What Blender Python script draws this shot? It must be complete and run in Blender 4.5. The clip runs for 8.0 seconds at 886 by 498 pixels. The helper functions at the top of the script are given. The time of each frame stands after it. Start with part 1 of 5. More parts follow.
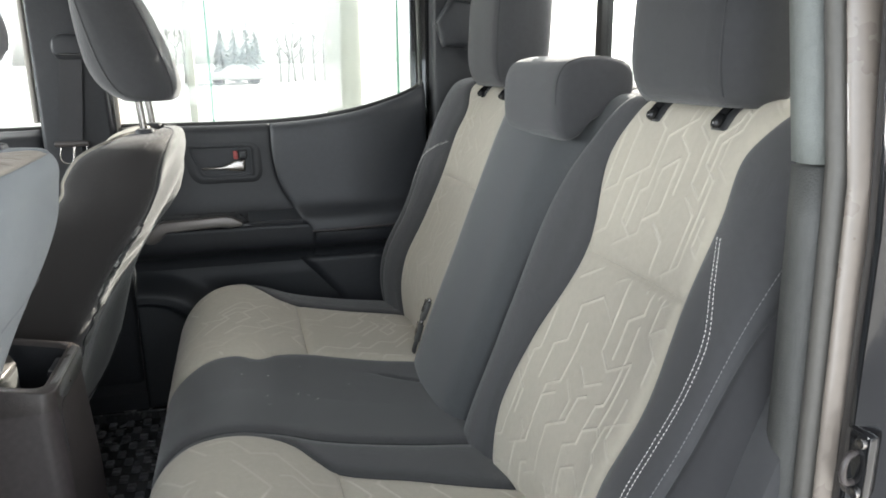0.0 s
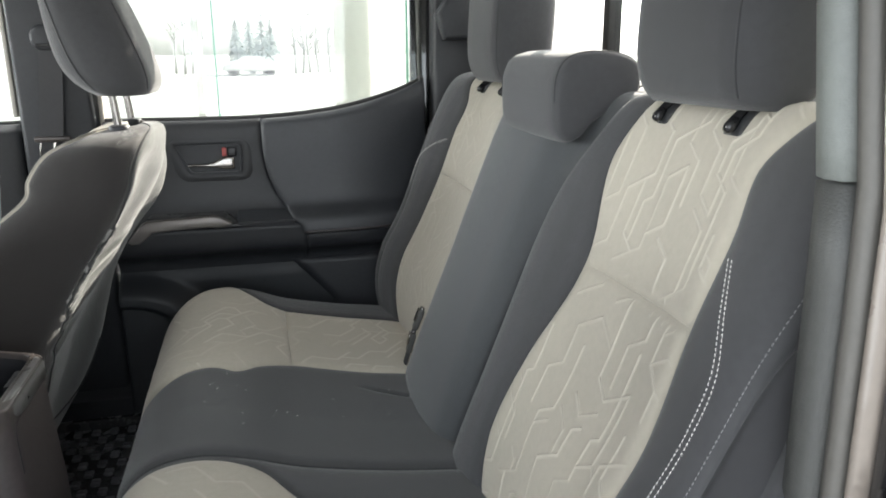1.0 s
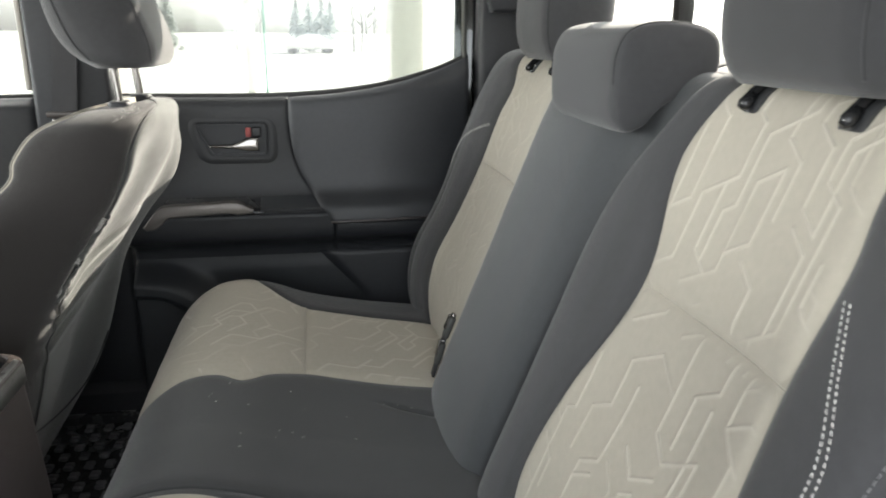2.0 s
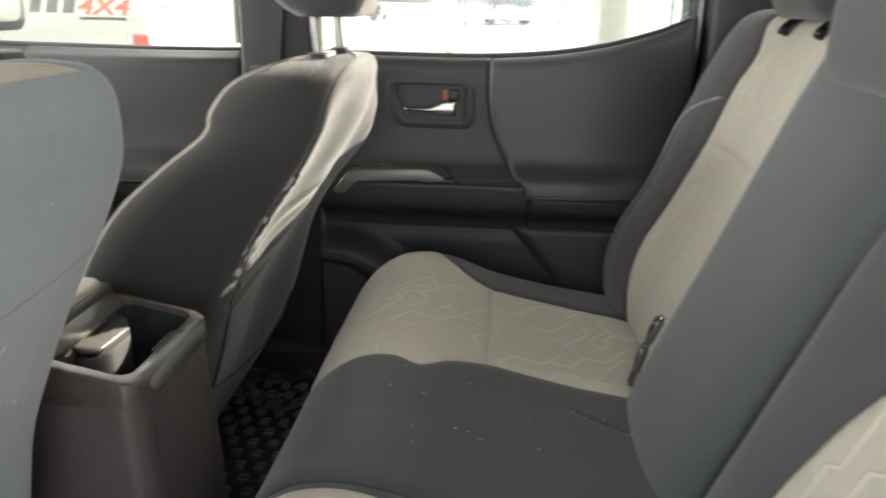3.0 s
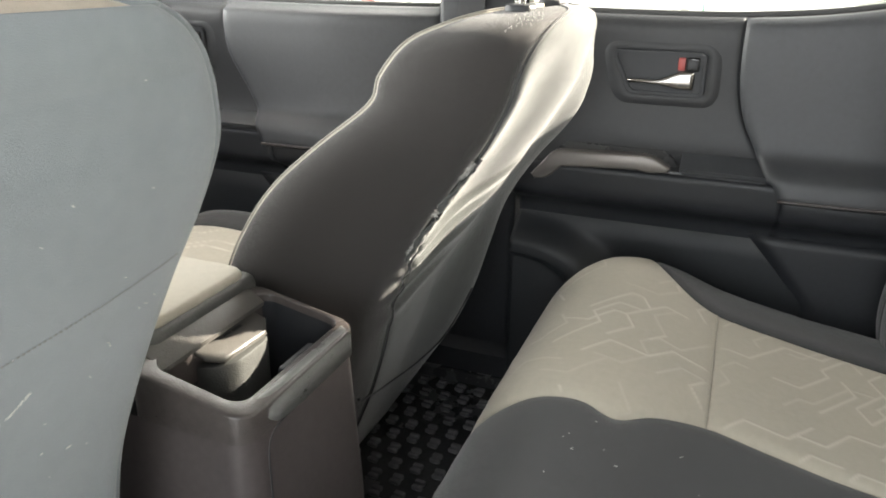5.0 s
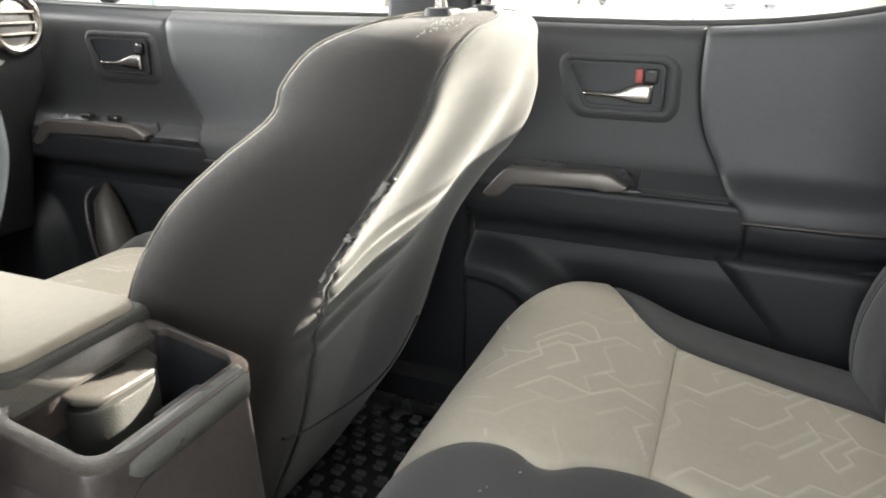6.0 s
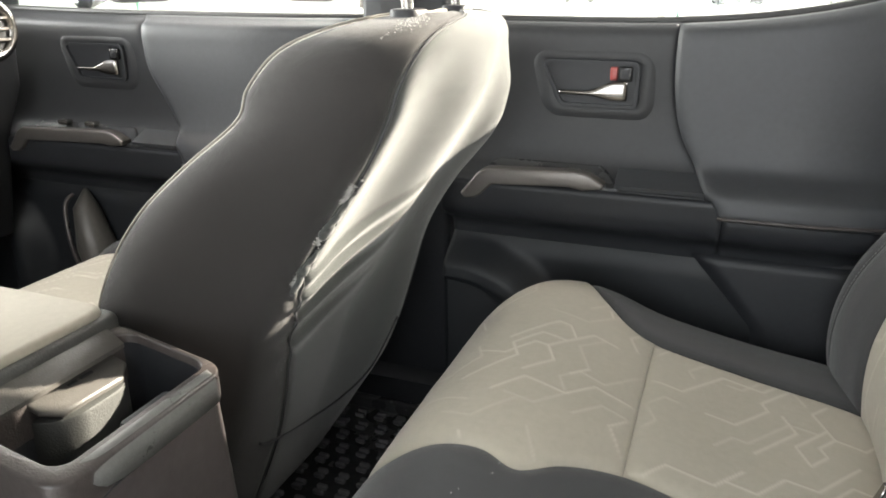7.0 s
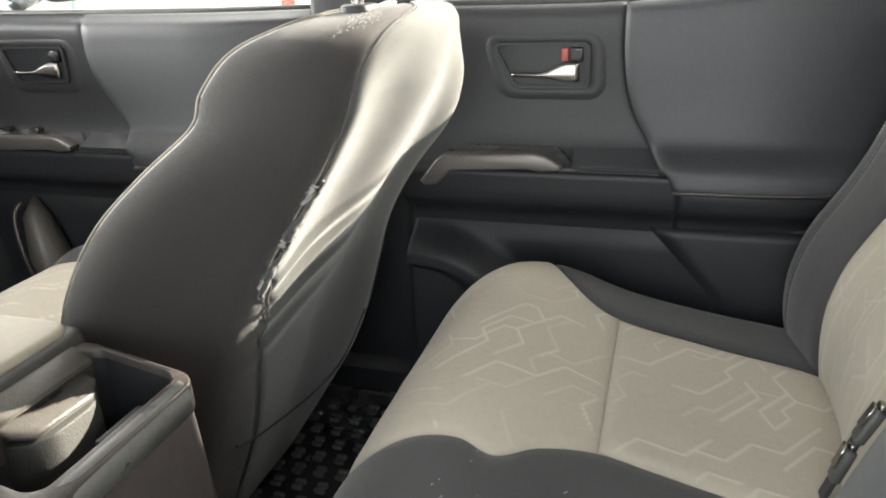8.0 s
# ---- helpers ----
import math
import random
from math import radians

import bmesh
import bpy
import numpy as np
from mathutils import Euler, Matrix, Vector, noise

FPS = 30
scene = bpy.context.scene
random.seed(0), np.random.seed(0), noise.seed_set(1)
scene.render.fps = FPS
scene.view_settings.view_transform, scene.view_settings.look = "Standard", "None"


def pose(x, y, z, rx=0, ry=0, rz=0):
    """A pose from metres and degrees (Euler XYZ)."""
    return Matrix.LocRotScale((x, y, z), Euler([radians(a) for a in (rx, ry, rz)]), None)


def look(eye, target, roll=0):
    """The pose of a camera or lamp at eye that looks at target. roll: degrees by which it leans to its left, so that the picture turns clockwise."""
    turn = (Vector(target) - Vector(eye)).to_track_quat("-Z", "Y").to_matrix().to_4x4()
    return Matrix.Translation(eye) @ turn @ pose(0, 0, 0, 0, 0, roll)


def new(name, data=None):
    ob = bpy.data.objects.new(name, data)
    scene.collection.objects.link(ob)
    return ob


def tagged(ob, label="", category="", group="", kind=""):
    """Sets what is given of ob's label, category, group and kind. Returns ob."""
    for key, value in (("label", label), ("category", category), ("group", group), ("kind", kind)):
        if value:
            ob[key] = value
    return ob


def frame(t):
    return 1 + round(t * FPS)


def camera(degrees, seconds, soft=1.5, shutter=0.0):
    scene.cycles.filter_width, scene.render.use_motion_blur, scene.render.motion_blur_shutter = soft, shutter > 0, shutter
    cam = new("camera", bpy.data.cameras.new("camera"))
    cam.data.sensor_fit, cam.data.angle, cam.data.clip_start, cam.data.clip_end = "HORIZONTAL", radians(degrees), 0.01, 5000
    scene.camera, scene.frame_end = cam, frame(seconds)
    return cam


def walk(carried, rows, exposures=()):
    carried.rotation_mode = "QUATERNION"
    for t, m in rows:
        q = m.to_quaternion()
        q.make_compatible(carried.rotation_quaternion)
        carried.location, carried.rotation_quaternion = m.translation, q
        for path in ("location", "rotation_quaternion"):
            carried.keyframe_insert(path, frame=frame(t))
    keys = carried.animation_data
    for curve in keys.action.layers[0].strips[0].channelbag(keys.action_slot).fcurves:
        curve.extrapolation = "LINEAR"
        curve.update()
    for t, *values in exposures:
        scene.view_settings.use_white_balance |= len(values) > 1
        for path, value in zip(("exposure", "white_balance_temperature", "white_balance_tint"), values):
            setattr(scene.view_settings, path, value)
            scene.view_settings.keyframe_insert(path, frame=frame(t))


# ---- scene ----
cam = camera(62.3, 8.0, soft=1.8, shutter=0.4)
PATH = [
    (0.0, (-0.296, -1.164, 1.587), (0.213, 0.705, 1.089), -0.6),
    (0.5, (-0.278, -1.145, 1.591), (0.22, 0.725, 1.085), -0.6),
    (1.0, (-0.236, -1.085, 1.589), (0.236, 0.788, 1.072), -0.3),
    (2.5, (-0.16, -0.859, 1.563), (-0.025, 1.044, 0.962), 0.9),
    (3.0, (-0.194, -0.79, 1.545), (-0.341, 1.099, 0.907), 1.3),
    (3.5, (-0.229, -0.696, 1.525), (-0.573, 1.158, 0.86), 1.6),
    (4.0, (-0.246, -0.636, 1.516), (-0.748, 1.166, 0.808), 1.4),
    (5.5, (-0.201, -0.503, 1.507), (-0.904, 1.227, 0.79), 0.7),
    (6.0, (-0.171, -0.447, 1.496), (-0.861, 1.301, 0.813), 0.7),
    (6.5, (-0.153, -0.433, 1.494), (-0.832, 1.323, 0.818), 0.4),
    (7.0, (-0.15, -0.436, 1.497), (-0.823, 1.319, 0.813), -0.1),
    (7.5, (-0.153, -0.434, 1.499), (-0.791, 1.324, 0.79), -1.0),
    (8.0, (-0.155, -0.437, 1.513), (-0.72, 1.333, 0.772), -2.5),
]
walk(cam, [(t, look(eye, target, roll)) for t, eye, target, roll in PATH],
     [(0.0, 1.66, 6350, 10), (2.5, 1.70, 6700, 10), (4.0, 2.08, 6950, 10), (5.5, 2.43, 6700, 10), (8.0, 2.42, 6750, 10)])

# ---- light ----
world = bpy.data.worlds.new("world")
scene.world = world
world.use_nodes = True
wt = world.node_tree
sky = wt.nodes.new("ShaderNodeTexSky")
sky.sky_type, sky.sun_disc = "NISHITA", False
SUN_TO = Vector((0.93, 1.0, 0.612)).normalized()
sky.sun_elevation = math.asin(SUN_TO.z)
sky.sun_rotation = math.atan2(SUN_TO.x, SUN_TO.y)
sky.air_density, sky.dust_density, sky.ozone_density = 1.0, 3.0, 1.0
bgn = wt.nodes["Background"]
bgn.inputs["Strength"].default_value = 0.13
haze = wt.nodes.new("ShaderNodeHueSaturation")
haze.inputs["Saturation"].default_value = 0.18
wt.links.new(sky.outputs["Color"], haze.inputs["Color"])
wt.links.new(haze.outputs["Color"], bgn.inputs["Color"])


def lamp(name, kind, energy, color, m, size=None):
    data = bpy.data.lights.new(name, kind)
    data.energy, data.color = energy, color
    if size:
        data.shape, data.size, data.size_y = "RECTANGLE", size[0], size[1]
    ob = new(name, data)
    ob.matrix_world = m
    return ob


sun = lamp("sun", "SUN", 5.0, (1.0, 0.93, 0.80), look(SUN_TO * 30, (0, 0, 0)))
sun.data.angle = radians(0.6)
# area lamps added at the cab's openings, standing in for daylight
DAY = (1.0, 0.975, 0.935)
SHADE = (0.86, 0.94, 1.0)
# set well ahead of the windshield so that the backrests gain most
lamp("windshield_fill", "AREA", 24.0, (0.96, 1.0, 0.98), look((-2.8, 0.0, 1.78), (0.1, 0, 1.30)), (1.5, 0.7))
lamp("daylight_rear_window", "AREA", 1.3, DAY, look((0.46, 0.0, 1.80), (-0.5, 0, 1.2)), (1.2, 0.14))
lamp("daylight_passenger_window", "AREA", 0.6, DAY, look((-0.22, 0.83, 1.86), (-0.3, 0.0, 1.1)), (0.7, 0.12))
lamp("daylight_passenger_front_window", "AREA", 2.4, DAY, look((-1.15, 0.83, 1.86), (-0.9, 0.0, 1.1)), (0.7, 0.12))
lamp("daylight_driver_window", "AREA", 0.9, DAY, look((-1.15, -0.83, 1.72), (-0.9, 0.2, 1.1)), (0.8, 0.4))
# fill lamp added a metre outside the open door, behind the camera
lamp("open_door_fill", "AREA", 7.0, SHADE, look((-0.45, -1.75, 1.52), (0.02, -0.2, 1.2)), (1.7, 1.5))

# ---- materials ----


def material(name, color, rough=0.6, metal=0.0, vary=0.18, big=6.0, fine=120.0, bump=0.15, grain=900.0, dist=0.0006, sheen=0.0, coat=0.0, second=None, attr=None, spec=0.5):
    m = bpy.data.materials.new(name)
    m.use_nodes = True
    t = m.node_tree
    n, l = t.nodes, t.links
    p = n["Principled BSDF"]
    p.inputs["Roughness"].default_value, p.inputs["Metallic"].default_value = rough, metal
    p.inputs["Sheen Weight"].default_value = sheen
    p.inputs["Sheen Roughness"].default_value = 0.45
    p.inputs["Coat Weight"].default_value = coat
    p.inputs["Specular IOR Level"].default_value = spec
    co = n.new("ShaderNodeTexCoord")
    a = n.new("ShaderNodeTexNoise")
    a.inputs["Scale"].default_value, a.inputs["Detail"].default_value, a.inputs["Roughness"].default_value = big, 5, 0.62
    b = n.new("ShaderNodeTexNoise")
    b.inputs["Scale"].default_value, b.inputs["Detail"].default_value = fine, 3
    l.new(co.outputs["Object"], a.inputs["Vector"])
    l.new(co.outputs["Object"], b.inputs["Vector"])
    add = n.new("ShaderNodeMath")
    add.operation = "ADD"
    l.new(a.outputs["Fac"], add.inputs[0])
    l.new(b.outputs["Fac"], add.inputs[1])
    r = n.new("ShaderNodeMapRange")
    r.inputs["From Min"].default_value, r.inputs["From Max"].default_value = 0.6, 1.4
    l.new(add.outputs[0], r.inputs["Value"])
    mix = n.new("ShaderNodeMix")
    mix.data_type = "RGBA"
    c2 = second or tuple(min(1.0, c * (1 + vary)) for c in color)
    c1 = tuple(c * (1 - vary) for c in color)
    mix.inputs[6].default_value, mix.inputs[7].default_value = (*c1, 1), (*c2, 1)
    l.new(r.outputs["Result"], mix.inputs[0])
    out = mix.outputs[2]
    if attr:
        at = n.new("ShaderNodeAttribute")
        at.attribute_name = "relief"
        mx = n.new("ShaderNodeMix")
        mx.data_type = "RGBA"
        mx.inputs[7].default_value = (*attr, 1)
        l.new(at.outputs["Fac"], mx.inputs[0])
        l.new(out, mx.inputs[6])
        out = mx.outputs[2]
    l.new(out, p.inputs["Base Color"])
    rr = n.new("ShaderNodeMapRange")
    rr.inputs["To Min"].default_value, rr.inputs["To Max"].default_value = max(0.02, rough - 0.09), min(1, rough + 0.09)
    l.new(a.outputs["Fac"], rr.inputs["Value"])
    l.new(rr.outputs["Result"], p.inputs["Roughness"])
    if bump:
        g = n.new("ShaderNodeTexNoise")
        g.inputs["Scale"].default_value, g.inputs["Detail"].default_value = grain, 2
        l.new(co.outputs["Object"], g.inputs["Vector"])
        bp = n.new("ShaderNodeBump")
        bp.inputs["Strength"].default_value, bp.inputs["Distance"].default_value = bump, dist
        l.new(g.outputs["Fac"], bp.inputs["Height"])
        l.new(bp.outputs["Normal"], p.inputs["Normal"])
    return m


M = {}
M["dark"] = material("charcoal_fabric", (0.040, 0.0405, 0.043), 0.85, vary=0.12, bump=0.5, grain=1400, dist=0.0008, sheen=0.25)
# centre panel charcoal, lightened: windshield light partly put into the colour
M["slate"] = material("lit_charcoal_fabric", (0.0465, 0.0500, 0.0530), 0.85, vary=0.10, bump=0.5, grain=1400, dist=0.0008, sheen=0.3)
M["cover"] = material("slate_cover_fabric", (0.195, 0.222, 0.242), 0.85, vary=0.07, big=5, fine=90, bump=0.45, grain=1500, dist=0.0009, sheen=0.3)
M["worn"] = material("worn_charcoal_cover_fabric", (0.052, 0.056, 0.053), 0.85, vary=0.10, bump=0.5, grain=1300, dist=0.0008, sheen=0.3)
M["light"] = material("stone_grey_fabric", (0.41, 0.378, 0.312), 0.9, vary=0.07, bump=0.5, grain=1200, dist=0.0008, sheen=0.2, attr=(0.58, 0.55, 0.48))
M["band"] = material("beige_band_fabric", (0.40, 0.355, 0.30), 0.9, vary=0.08, bump=0.5, grain=1200, dist=0.0008, sheen=0.2)
# blue lean of the trim plastics: sky reflection and haze put into the colour
M["plastic"] = material("black_trim_plastic", (0.0225, 0.0240, 0.0275), 0.45, vary=0.15, bump=0.35, grain=1500, dist=0.0006, spec=0.35)
M["plastic_soft"] = material("soft_touch_panel", (0.0270, 0.0280, 0.0305), 0.46, vary=0.12, bump=0.35, grain=1200, dist=0.0006, spec=0.35)
M["grey_plastic"] = material("grey_pillar_plastic", (0.155, 0.166, 0.157), 0.6, vary=0.1, bump=0.6, grain=500, dist=0.0010)
M["silver"] = material("satin_silver_trim", (0.155, 0.143, 0.135), 0.40, metal=0.6, vary=0.08, bump=0.0)
M["gloss"] = material("gloss_black_plastic", (0.016, 0.016, 0.017), 0.18, vary=0.1, bump=0.0)
# passenger seat side: its shade put into a darker, browner charcoal
M["seat_side"] = material("shaded_charcoal_fabric", (0.020, 0.0178, 0.0172), 0.82, vary=0.12, big=7, fine=160, bump=0.8, grain=1300, dist=0.0010, sheen=0.2)
M["pad"] = material("charcoal_vinyl_pad", (0.0345, 0.0368, 0.0410), 0.50, vary=0.12, bump=0.4, grain=1000, dist=0.0007)
M["seat_flank"] = material("black_seat_flank_fabric", (0.022, 0.022, 0.024), 0.85, vary=0.12, bump=0.5, grain=1400, dist=0.0008, sheen=0.2)
M["fray"] = material("frayed_grey_fibre", (0.40, 0.39, 0.37), 0.9, vary=0.3, bump=0.0)
M["rim"] = material("satin_dark_rim_plastic", (0.058, 0.050, 0.048), 0.30, vary=0.25, big=16, bump=0.5, grain=500, dist=0.0007)
M["chrome"] = material("polished_chrome", (0.33, 0.315, 0.30), 0.24, metal=1.0, vary=0.05, bump=0.0)
M["red"] = material("red_lock_plastic", (0.27, 0.045, 0.04), 0.4, vary=0.1, bump=0.0)
M["mat"] = material("black_rubber", (0.036, 0.037, 0.039), 0.27, vary=0.2, bump=0.3, grain=700)
# treads paler than the mat: window highlights put into their colour
M["tread"] = material("highlit_rubber_tread", (0.12, 0.123, 0.130), 0.27, vary=0.25, bump=0.2, grain=700)
M["strap"] = material("worn_satin_strap", (0.15, 0.15, 0.146), 0.30, vary=0.15, big=22, fine=200, bump=0.4, grain=700, dist=0.0006)
M["console"] = material("brown_black_console_plastic", (0.070, 0.060, 0.060), 0.42, vary=0.2, big=9, bump=0.35, grain=1100, dist=0.0006)
# plastic lightened: light on the hood's top and the pod is in the colour
M["hood"] = material("lightened_moulded_plastic", (0.085, 0.080, 0.074), 0.38, vary=0.15, bump=0.5, grain=600, dist=0.0008)
# lower door darkened: the shade below the armrest is in the colour
M["door_low"] = material("shaded_lower_door_plastic", (0.012, 0.0140, 0.0170), 0.55, vary=0.2, bump=0.35, grain=1300, dist=0.0006)
M["carpet"] = material("dark_carpet", (0.03, 0.03, 0.032), 0.95, vary=0.25, bump=0.9, grain=800, dist=0.002)
M["headliner"] = material("grey_headliner_cloth", (0.42, 0.41, 0.39), 0.95, vary=0.05, bump=0.3, grain=1200)
M["rubber"] = material("weatherstrip_rubber", (0.03, 0.03, 0.03), 0.5, vary=0.15, bump=0.1, grain=300)
M["seal"] = material("light_grey_door_seal", (0.40, 0.38, 0.34), 0.6, vary=0.1, bump=0.2, grain=400)
M["paint"] = material("black_car_paint", (0.012, 0.012, 0.013), 0.12, vary=0.1, bump=0.0, coat=1.0)
M["jamb"] = material("bronze_door_jamb_paint", (0.175, 0.150, 0.128), 0.28, vary=0.06, bump=0.0, coat=0.6)
# pale cord, with some rim light from the windshield in its colour
M["piping"] = material("pale_piping_cord", (0.30, 0.285, 0.25), 0.7, vary=0.1, bump=0.3, grain=900)
M["pillar_dark"] = material("dark_grained_pillar_plastic", (0.060, 0.061, 0.058), 0.50, vary=0.10, bump=0.4, grain=480, dist=0.0014)
M["flange"] = material("grey_brown_pillar_flange", (0.088, 0.083, 0.075), 0.55, vary=0.1, bump=0.3, grain=500)
M["thread"] = material("white_thread", (0.75, 0.74, 0.70), 0.8, vary=0.05, bump=0.0)
M["thread_dark"] = material("grey_thread", (0.20, 0.20, 0.20), 0.8, vary=0.05, bump=0.0)
M["belt"] = material("black_belt_webbing", (0.03, 0.03, 0.033), 0.7, vary=0.1, bump=0.6, grain=900)
M["lint"] = material("pale_lint", (0.55, 0.54, 0.52), 0.9, vary=0.1, bump=0.0)
M["snow"] = material("bright_snowy_lot", (0.60, 0.60, 0.60), 0.9, vary=0.05, big=0.3, fine=3, bump=0.3, grain=2, dist=0.05)
M["concrete"] = material("pale_concrete", (0.62, 0.60, 0.55), 0.8, vary=0.08, big=1.5, fine=30, bump=0.2, grain=200)
# tree tones lightened: the bright distance haze is put into their colour
M["bark"] = material("hazed_bark", (0.50, 0.49, 0.48), 0.9, vary=0.2, bump=0.4, grain=60, dist=0.01)
M["leaf"] = material("hazed_conifer_foliage", (0.36, 0.39, 0.38), 0.8, vary=0.35, big=2, fine=9, bump=0)
# lightened cladding, also on car windows: washed-out brightness put into the colour
M["far_wall"] = material("far_building_cladding", (0.78, 0.78, 0.78), 0.8, vary=0.08, big=0.5, fine=4, bump=0)
M["car_white"] = material("white_car_paint", (0.78, 0.76, 0.72), 0.25, vary=0.03, bump=0, coat=0.8)
M["tail_red"] = material("red_lamp_lens", (0.75, 0.10, 0.07), 0.2, vary=0.1, bump=0, coat=0.5)
M["orange"] = material("orange_decal", (0.72, 0.10, 0.02), 0.5, vary=0.05, bump=0)
M["decal"] = material("dark_grey_decal", (0.05, 0.047, 0.045), 0.5, vary=0.05, bump=0)
M["tyre"] = material("tyre_rubber", (0.03, 0.03, 0.03), 0.7, vary=0.1, bump=0.2, grain=200)


def glass_material(name, tint, gloss=0.06):
    m = bpy.data.materials.new(name)
    m.use_nodes = True
    n, l = m.node_tree.nodes, m.node_tree.links
    n.remove(n["Principled BSDF"])
    tr, gl, mix = n.new("ShaderNodeBsdfTransparent"), n.new("ShaderNodeBsdfGlossy"), n.new("ShaderNodeMixShader")
    tr.inputs["Color"].default_value = (*tint, 1)
    gl.inputs["Roughness"].default_value = 0.02
    mix.inputs[0].default_value = gloss
    l.new(tr.outputs[0], mix.inputs[1])
    l.new(gl.outputs[0], mix.inputs[2])
    l.new(mix.outputs[0], n["Material Output"].inputs["Surface"])
    return m


M["glass"] = glass_material("window_glass", (0.93, 0.95, 0.94))
M["glass_edge"] = material("green_glass_edge", (0.16, 0.34, 0.25), 0.2, vary=0.1, bump=0)

# ---- mesh helpers ----


def link(name, verts, faces, mat, parent=None, label="", smooth=True):
    me = bpy.data.meshes.new(name)
    me.from_pydata([tuple(map(float, v)) for v in verts], [], faces)
    me.validate()
    if smooth:
        me.polygons.foreach_set("use_smooth", [True] * len(me.polygons))
    me.materials.append(mat)
    ob = new(name, me)
    if parent:
        ob.parent = parent
    if label:
        ob["label"] = label
    return ob


def part(name, bm, mat, parent=None, label="", smooth=True):
    bmesh.ops.recalc_face_normals(bm, faces=bm.faces)
    me = bpy.data.meshes.new(name)
    bm.to_mesh(me)
    bm.free()
    if smooth:
        me.polygons.foreach_set("use_smooth", [True] * len(me.polygons))
        me.set_sharp_from_angle(angle=radians(40))
    me.materials.append(mat)
    ob = new(name, me)
    if parent:
        ob.parent = parent
    if label:
        ob["label"] = label
    return ob


def thing(name, label, category, group="", kind=""):
    return tagged(new(name), label, category, group, kind)


def box_bm(lo, hi, r=0.004, seg=2, bm=None, m=None):
    bm = bm or bmesh.new()
    c, s = (Vector(lo) + Vector(hi)) / 2, Vector(hi) - Vector(lo)
    got = bmesh.ops.create_cube(bm, size=1, matrix=(m or Matrix()) @ Matrix.Translation(c) @ Matrix.Diagonal((*s, 1)))
    if r:
        edges = list({e for v in got["verts"] for e in v.link_edges})
        bmesh.ops.bevel(bm, geom=edges, offset=min(r, min(s) * 0.49), segments=seg, profile=0.5, affect="EDGES", clamp_overlap=True)
    return bm


def prism_bm(pts, axis, a, b, r=0.004, seg=2):
    """A slab: an outline in the two other axes, from a to b along axis."""
    bm = bmesh.new()
    def place(p, w):
        q = list(p)
        q.insert("xyz".index(axis), w)
        return q
    low = [bm.verts.new(place(p, a)) for p in pts]
    high = [bm.verts.new(place(p, b)) for p in pts]
    bm.faces.new(low)
    bm.faces.new(high[::-1])
    for i in range(len(pts)):
        j = (i + 1) % len(pts)
        bm.faces.new((low[i], high[i], high[j], low[j]))
    bmesh.ops.recalc_face_normals(bm, faces=bm.faces)
    if r:
        rim = [e for e in bm.edges if (e.verts[0] in low) == (e.verts[1] in low)]
        bmesh.ops.bevel(bm, geom=rim, offset=r, segments=seg, profile=0.5, affect="EDGES", clamp_overlap=True)
    return bm


def spline(keys, t):
    """Catmull-Rom through keys (rows of numbers), t from 0 to 1."""
    k = np.asarray(keys, float)
    n = len(k) - 1
    f = min(max(t, 0.0), 1.0) * n
    i = min(int(f), n - 1)
    f -= i
    p0, p1, p2, p3 = k[max(i - 1, 0)], k[i], k[i + 1], k[min(i + 2, n)]
    return 0.5 * (2 * p1 + (p2 - p0) * f + (2 * p0 - 5 * p1 + 4 * p2 - p3) * f * f + (3 * p1 - p0 - 3 * p2 + p3) * f ** 3)


def smooth_at(keys, x):
    """A smooth curve y(x) through rows of (x, y)."""
    k = sorted(keys)
    xs, ys = [a for a, _ in k], [b for _, b in k]
    if x <= xs[0]:
        return ys[0]
    if x >= xs[-1]:
        return ys[-1]
    i = max(j for j in range(len(xs) - 1) if xs[j] <= x)
    def slope(j):
        a, b = max(j - 1, 0), min(j + 1, len(xs) - 1)
        return (ys[b] - ys[a]) / (xs[b] - xs[a])
    h = xs[i + 1] - xs[i]
    f = (x - xs[i]) / h
    return (2 * f ** 3 - 3 * f * f + 1) * ys[i] + (f ** 3 - 2 * f * f + f) * h * slope(i) + (3 * f * f - 2 * f ** 3) * ys[i + 1] + (f ** 3 - f * f) * h * slope(i + 1)


def tube(name, path, r, mat, parent=None, label="", sides=10, steps=None):
    pts = [Vector(p) for p in (path if not steps else [spline(path, i / steps) for i in range(steps + 1)])]
    verts, faces, n = [], [], len(pts)
    side = None
    for i, p in enumerate(pts):
        d = (pts[min(i + 1, n - 1)] - pts[max(i - 1, 0)]).normalized()
        if side is None:
            side = d.cross(Vector((0.31, 0.17, 0.93))).normalized()
        side = (side - d * side.dot(d)).normalized()
        up = d.cross(side)
        rad = r[i] if isinstance(r, (list, tuple)) else r
        for k in range(sides):
            a = 2 * math.pi * k / sides
            verts.append(p + (side * math.cos(a) + up * math.sin(a)) * rad)
    for i in range(n - 1):
        for k in range(sides):
            j = (k + 1) % sides
            faces.append((i * sides + k, i * sides + j, (i + 1) * sides + j, (i + 1) * sides + k))
    faces.append(tuple(range(sides))[::-1])
    faces.append(tuple((n - 1) * sides + k for k in range(sides)))
    return link(name, verts, faces, mat, parent, label)


